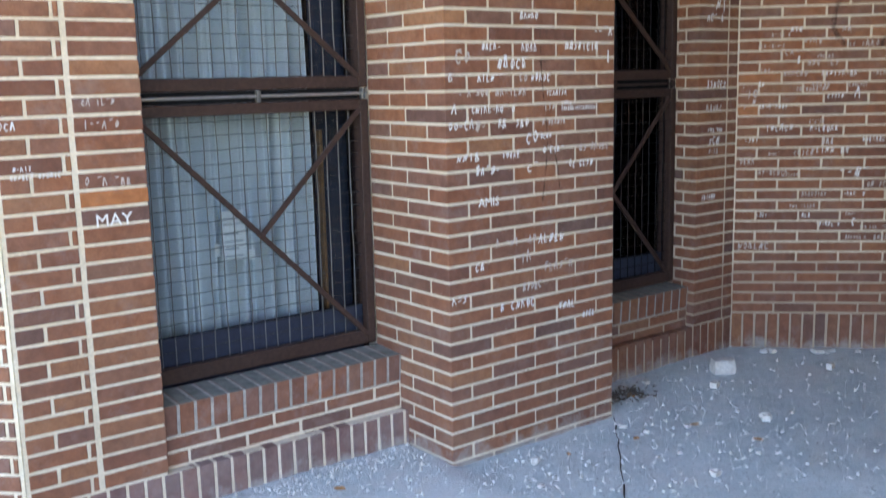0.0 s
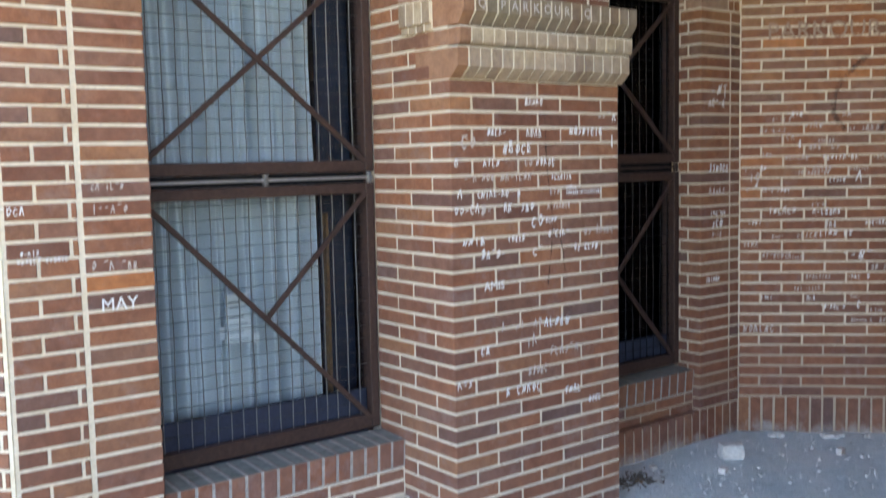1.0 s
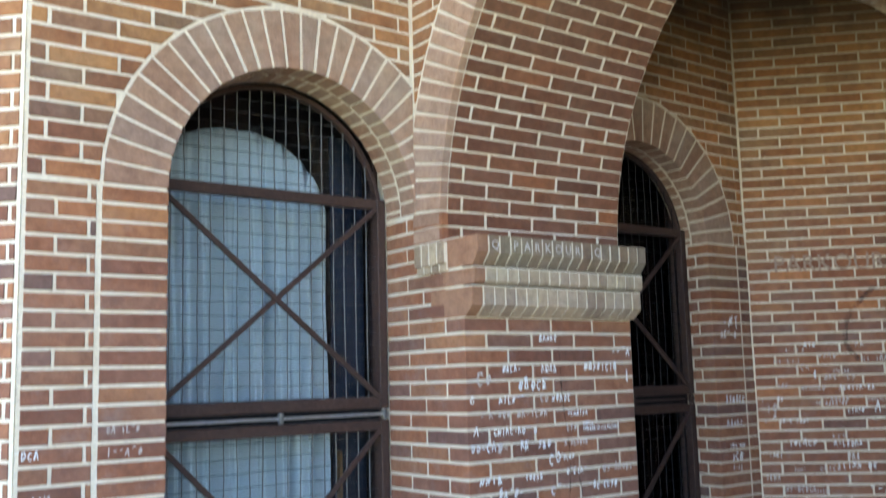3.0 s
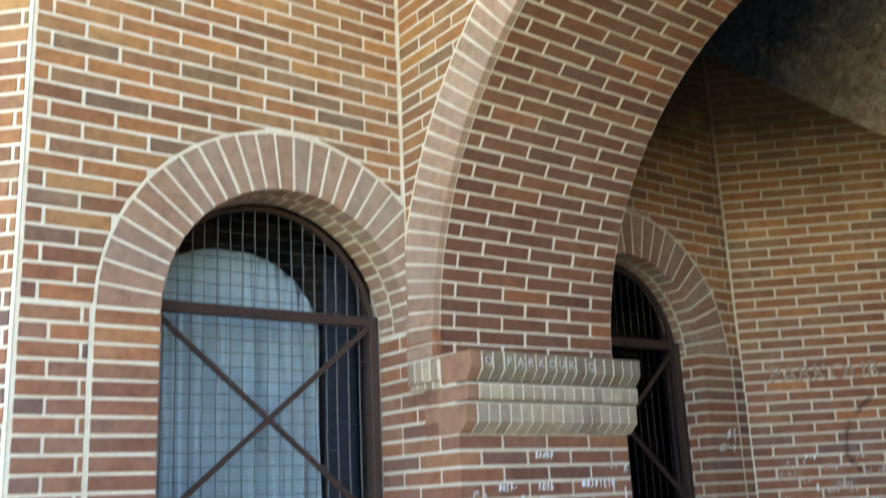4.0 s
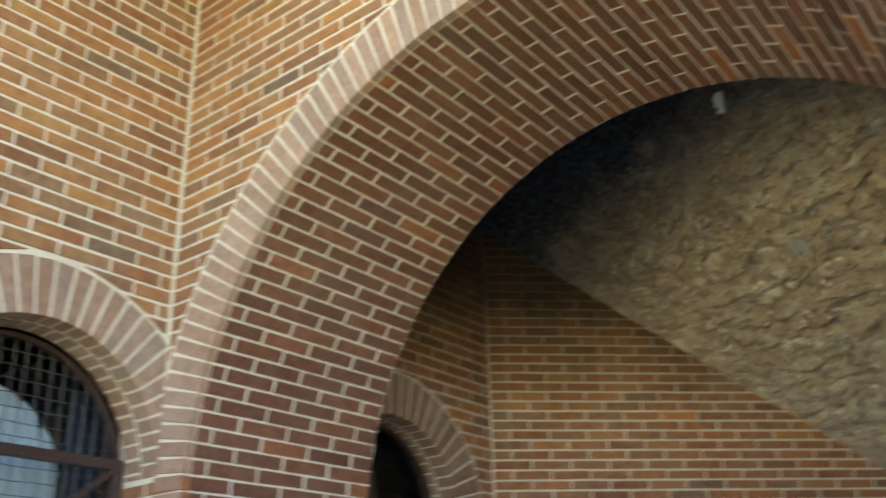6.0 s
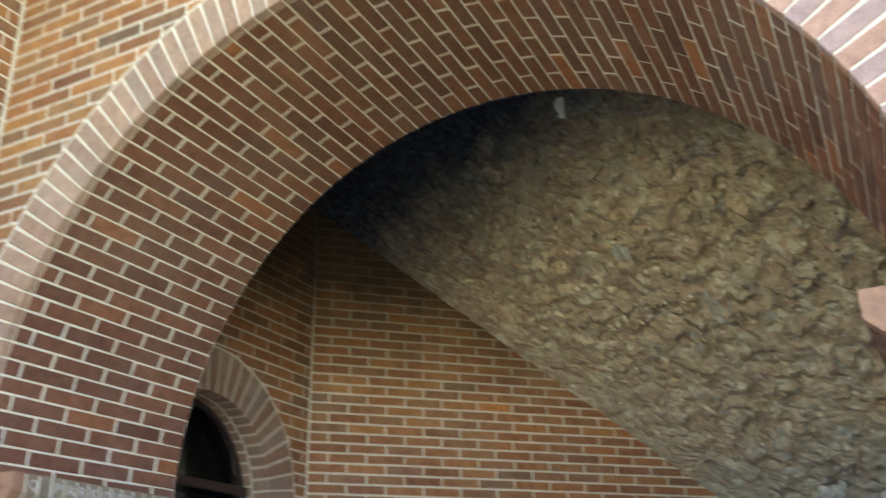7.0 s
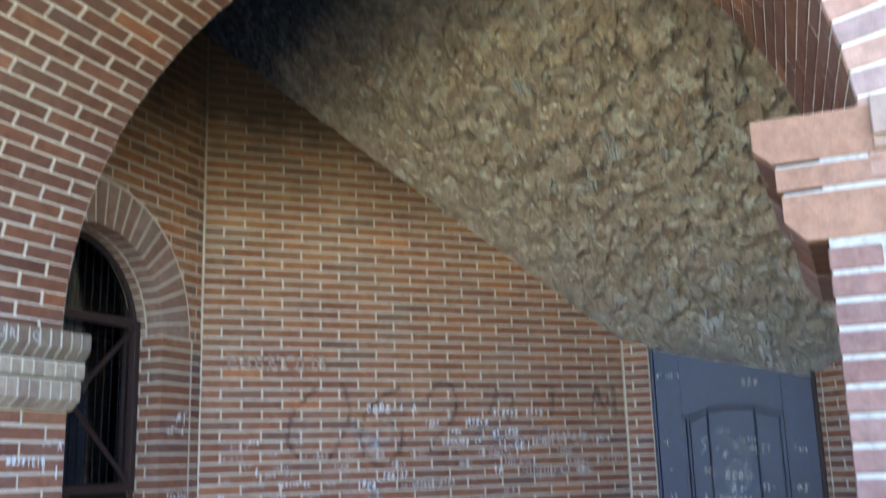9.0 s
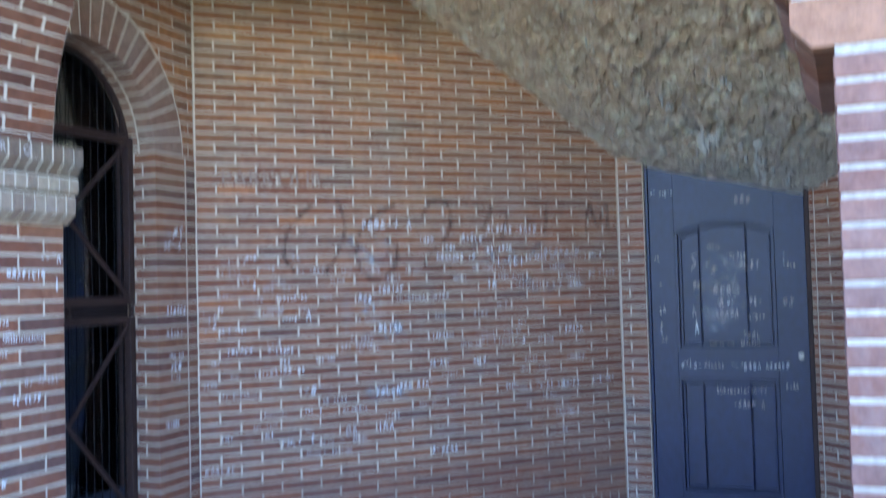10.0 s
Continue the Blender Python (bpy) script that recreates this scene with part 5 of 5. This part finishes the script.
def wiped(m, parent, patches):
    """Ragged patches of chalk film where words were wiped off."""
    for u, z, wide, tall in patches:
        n = 18
        v = [(u, z, 0.0016)] + [(u + wide * math.cos(6.2832 * i / n) * r.uniform(0.7, 1.1), z + tall * math.sin(6.2832 * i / n) * r.uniform(0.7, 1.1), 0.0016) for i in range(n)]
        part("chalk_smear", Shape().poly(v, [(0, 1 + i, 1 + (i + 1) % n) for i in range(n)], m), M_WASH, parent, "grey chalky smear")


wiped(BACK, WALL_BACK, ((1.0, 1.83, 0.16, 0.10), (1.9, 1.80, 0.30, 0.09), (0.98, 1.50, 0.16, 0.06), (2.1, 1.58, 0.22, 0.06), (1.1, 1.33, 0.18, 0.06), (1.1, 0.97, 0.20, 0.06)))
wiped(DG @ Matrix.Translation((0, 0, -0.0265)), DOOR, ((-0.72, 1.50, 0.20, 0.28),))
wiped(JAMB_L, PIER_L, ((2.735, 1.315, 0.035, 0.03),))


def spray(m, parent, lines, width=0.03):
    """Faded dark spray-can strokes on the bricks: each a smooth line through a few points."""
    for pts in lines:
        smooth = []
        ends = [pts[0], *pts, pts[-1]]
        for a, b, c, d in zip(ends, ends[1:], ends[2:], ends[3:]):
            for i in range(6):
                t = i / 6
                smooth.append(tuple(0.5 * (2 * q + (s_ - p) * t + (2 * p - 5 * q + 4 * s_ - e) * t * t + (3 * q - p - 3 * s_ + e) * t ** 3) for p, q, s_, e in zip(a, b, c, d)))
        smooth.append(pts[-1])
        part("spray_line", Shape().strip(smooth, width, 0.001, m @ Matrix.Translation((0, 0, 0.0022))), M_SPRAY, parent, "faded dark sprayed line")


spray(BACK, WALL_BACK, [[(0.667, 2.09), (0.523, 1.94), (0.494, 1.79), (0.556, 1.69)], [(0.81, 2.12), (0.861, 1.964), (0.818, 1.81), (0.736, 1.685)], [(1.177, 2.094), (1.037, 2.016), (0.939, 1.887), (0.948, 1.707), (1.055, 1.64), (1.152, 1.703), (1.184, 1.833), (1.089, 1.899)],
                        [(1.343, 2.016), (1.432, 2.123), (1.531, 2.07), (1.512, 1.91), (1.349, 1.726), (1.535, 1.709)], [(1.634, 2.098), (1.812, 2.085), (1.748, 1.936)], [(1.932, 2.045), (1.881, 1.881)], [(2.214, 2.102), (2.191, 1.906)],
                        [(2.496, 1.905), (2.521, 2.104), (2.581, 1.962), (2.653, 2.105), (2.662, 1.904)]], 0.026)
spray(JAMB_L, PIER_L, [[(2.79, 1.76), (2.80, 1.55), (2.83, 1.30), (2.80, 1.05)], [(2.77, 1.62), (2.86, 1.63)], [(2.83, 1.33), (2.88, 1.22), (2.90, 1.10)]], 0.007)


def lettering(text, m, size, material, parent):
    """A word set in the built-in font as a flat mesh."""
    cu = bpy.data.curves.new("lettering", 'FONT')
    cu.body, cu.size, cu.extrude, cu.resolution_u = text, size, 0.0008, 2
    tmp = new("lettering", cu)
    me = bpy.data.meshes.new_from_object(tmp)
    bpy.data.objects.remove(tmp)
    me.materials.clear()
    me.materials.append(material)
    ob = new("lettering", me)
    ob.parent = parent
    ob.matrix_basis = m
    return ob


for k, ch in enumerate("Q PARKOUR Q"):
    if ch != " ":
        lettering(ch, wall_frame(XC + 0.066 + k * 0.0561, YP - 0.1015, 1.885 + 0.256, 1, 0), 0.050, M_FAINT, IMPOST_L)
lettering("MAY", WEST @ Matrix.Translation((1.045, 1.098, 0.0024)), 0.062, M_CHALK, WALL_WEST)
lettering("AMIS", JAMB_L @ Matrix.Translation((2.451, 1.056, 0.0024)), 0.05, M_CHALK, PIER_L)
lettering("PARKOUR", BACK @ Matrix.Translation((0.14, 2.185, 0.002)), 0.13, M_GHOST, WALL_BACK)


# ---------------------------------------------------------------- loose things on the ground
def rubble(x, y, size, seed, material=None):
    bm = bmesh.new()
    bmesh.ops.create_icosphere(bm, subdivisions=2, radius=1.0)
    q = random.Random(seed)
    flat = q.uniform(0.4, 0.7)
    sx, sy = q.uniform(0.8, 1.3), q.uniform(0.6, 1.0)
    for v in bm.verts:
        k = 1 + 0.35 * noise.noise(v.co * 1.3 + Vector((seed, 0, 0)))
        v.co = Vector((v.co.x * sx, v.co.y * sy, v.co.z * flat)) * k * size
    low = min(v.co.z for v in bm.verts)
    for v in bm.verts:
        v.co.z -= low + 0.15 * size
    me = bpy.data.meshes.new("stone")
    bm.to_mesh(me)
    bm.free()
    me.materials.append(material or M_STONE)
    return me


STONES = [rubble(0, 0, 1.0, k) for k in range(8)]
q = random.Random(5)


def drop_stone(x, y, size):
    ob = new("stone", q.choice(STONES))
    ob.matrix_basis = Matrix.Translation((x, y, ground_z(x, y))) @ Matrix.Rotation(q.uniform(0, 6.28), 4, 'Z') @ Matrix.Scale(size, 4)
    tagged(ob, "pale chip of rubble lying on the pavement", "stone", "rubble on the pavement")


for x, y, size in ((3.94, 2.94, 0.022), (3.74, 2.51, 0.028), (4.66, 3.1, 0.036), (4.64, 2.73, 0.02), (3.12, 2.5, 0.012), (2.59, 2.81, 0.022),
                   (2.44, 2.62, 0.017), (3.18, 2.9, 0.015), (3.17, 2.86, 0.015), (3.72, 2.65, 0.013), (3.9, 2.48, 0.011), (5.0, 2.78, 0.02), (4.62, 3.12, 0.024),
                   (3.2, 2.75, 0.015), (3.4, 2.68, 0.017), (3.05, 2.27, 0.018), (3.35, 2.28, 0.014), (3.46, 2.38, 0.012), (3.72, 3.2, 0.026), (4.68, 2.63, 0.012), (3.47, 2.67, 0.01), (4.86, 2.88, 0.016)):
    drop_stone(x, y, size)
for k in range(120):
    x, y = q.uniform(1.2, 5.2), q.uniform(1.9, 3.2)
    if (XC - 0.05 < x < XD + 0.05 and y > YP - 0.03) or x + y > 7.8:
        continue
    drop_stone(x, y, q.uniform(0.003, 0.009))


def dry_leaf(x, y, turn, size):
    s = Shape()
    n = 7
    v = []
    for i in range(n):
        t = i / (n - 1)
        wv = math.sin(math.pi * t) ** 0.8 * 0.35
        for side in (-1, 0, 1):
            v.append(((t - 0.5), side * wv, 0.10 * abs(side) + 0.12 * (t - 0.5) ** 2))
    f = [(i * 3 + c, (i + 1) * 3 + c, (i + 1) * 3 + c + 1, i * 3 + c + 1) for i in range(n - 1) for c in range(2)]
    s.poly(v, f)
    ob = new("leaf", s.mesh("leaf", M_LEAF))
    ob.matrix_basis = Matrix.Translation((x, y, ground_z(x, y) + 0.008)) @ Matrix.Rotation(turn, 4, 'Z') @ Matrix.Scale(size, 4)
    ob.modifiers.new("blade", 'SOLIDIFY').thickness = 0.02
    tagged(ob, "small curled dry orange-brown leaf on the pavement", "leaf", "dry leaves on the pavement")


for x, y, t, size in ((3.1, 2.72, 0.4, 0.04), (3.46, 2.36, 1.9, 0.045), (3.42, 2.66, 2.5, 0.04), (2.75, 2.78, 0.9, 0.03), (1.8, 3.05, 2.2, 0.05), (3.5, 3.1, 1.2, 0.05)):
    dry_leaf(x, y, t, size)
seam = Shape()
pts = [(3.23, 2.97), (3.17, 2.90), (3.1, 2.842), (3.04, 2.765), (2.99, 2.727), (2.9, 2.63), (2.8, 2.54), (2.7, 2.432), (2.62, 2.36), (2.45, 2.17), (2.3, 2.03)]
for (x0, y0), (x1, y1) in zip(pts, pts[1:]):
    seam.tube([(x0, y0, ground_z(x0, y0) + 0.001), (x1, y1, ground_z(x1, y1) + 0.001)], 0.0032 + 0.0012 * math.sin(x0 * 40), 6)
tagged(part("pavement_joint", seam, M_CRACK, GROUND), "dark dirt-filled crack")


def broken_block(x, y, turn, size, label):
    """A chipped lump of pale masonry with blunt edges."""
    bm = bmesh.new()
    bmesh.ops.create_cube(bm, size=1.0)
    bmesh.ops.subdivide_edges(bm, edges=bm.edges[:], cuts=3, use_grid_fill=True)
    for v in bm.verts:
        c = v.co
        blunt = 1 - 0.10 * max(0, abs(c.x) + abs(c.y) + abs(c.z) - 0.95)
        v.co = Vector((c.x * size[0], c.y * size[1], c.z * size[2])) * blunt + 0.10 * min(size) * noise.noise_vector(c * 3 + Vector((x, y, 0)))
    low = min(v.co.z for v in bm.verts)
    for v in bm.verts:
        v.co.z -= low + 0.003
    me = bpy.data.meshes.new("stone")
    bm.to_mesh(me)
    bm.free()
    me.materials.append(M_STONE)
    ob = new("stone", me)
    ob.matrix_basis = Matrix.Translation((x, y, ground_z(x, y) - 0.002)) @ Matrix.Rotation(turn, 4, 'Z')
    tagged(ob, label, "stone", "rubble on the pavement")


broken_block(4.151, 3.049, -0.55, (0.115, 0.075, 0.075), "broken oblong block of pale masonry on the pavement")
broken_block(4.749, 3.246, -0.8, (0.15, 0.05, 0.03), "small broken lump of pale masonry on the pavement")
broken_block(4.879, 2.919, -0.5, (0.12, 0.06, 0.02), "small broken lump of pale masonry on the pavement")
broken_block(3.934, 2.936, 0.3, (0.05, 0.035, 0.03), "small broken lump of pale masonry on the pavement")
broken_block(4.649, 2.734, 0.2, (0.05, 0.03, 0.035), "small broken lump of pale masonry on the pavement")
broken_block(3.730, 2.499, 0.5, (0.05, 0.035, 0.03), "small broken lump of pale masonry on the pavement")
broken_block(3.043, 2.260, 0.1, (0.045, 0.025, 0.02), "small broken lump of pale masonry on the pavement")


def debris():
    """Dead leaves, twigs and soil swept into the corner behind the pier."""
    s, g = Shape(), random.Random(8)
    for k in range(130):
        x, y = 3.493 + g.gauss(0, 0.075), 3.129 + g.gauss(0, 0.05)
        if x < XD + 0.01 and y > YP - 0.02 or y > Y2 - 0.02:
            continue
        m = Matrix.Translation((x, y, ground_z(x, y) + 0.003 + 0.018 * g.random())) @ Euler((g.uniform(-0.5, 0.5), g.uniform(-0.5, 0.5), g.uniform(0, 6.28))).to_matrix().to_4x4()
        l, w = g.uniform(0.006, 0.022), g.uniform(0.003, 0.008)
        s.poly([(-l, 0, 0), (0, -w, 0.002), (l, 0, 0), (0, w, 0.002), (0, 0, 0.006), (0, 0, -0.004)], [(0, 1, 4), (1, 2, 4), (2, 3, 4), (3, 0, 4), (1, 0, 5), (2, 1, 5), (3, 2, 5), (0, 3, 5)], m)
    tagged(new("leaf_litter", s.mesh("leaf_litter", M_LITTER)), "dark dead leaves and soil swept against the pier", "leaf litter", kind="stuff")


debris()


def gravel():
    """Countless grains of rubble over the pavement."""
    s = Shape()
    g = random.Random(11)
    oct_v = [(1, 0, 0), (-1, 0, 0), (0, 1, 0), (0, -1, 0), (0, 0, 1), (0, 0, -0.5)]
    oct_f = [(0, 2, 4), (2, 1, 4), (1, 3, 4), (3, 0, 4), (2, 0, 5), (1, 2, 5), (3, 1, 5), (0, 3, 5)]
    for k in range(9500):
        x, y = (g.uniform(1.25, 2.4), 3.27 - abs(g.gauss(0, 0.13))) if k % 7 == 0 else (g.uniform(0.9, 5.4), g.uniform(1.7, 3.28)) if k % 2 else (g.uniform(0.9, 3.9), 1.7 + 1.58 * math.sqrt(g.random()))
        if (XC - 0.02 < x < XD + 0.02 and y > YP - 0.02) or x + y > 7.84:
            continue
        d = 0.0014 + 0.0088 * g.random() ** 5
        m = Matrix.Translation((x, y, ground_z(x, y) + d * 0.4)) @ Matrix.Rotation(g.uniform(0, 6.28), 4, 'Z') @ Matrix.Diagonal((d * g.uniform(0.8, 1.6), d, d * g.uniform(0.5, 1.0), 1))
        s.poly(oct_v, oct_f, m)
    tagged(new("gravel", s.mesh("gravel", M_GRIT)), "pale grit and rubble dust on the pavement", "gravel", kind="stuff")


gravel()
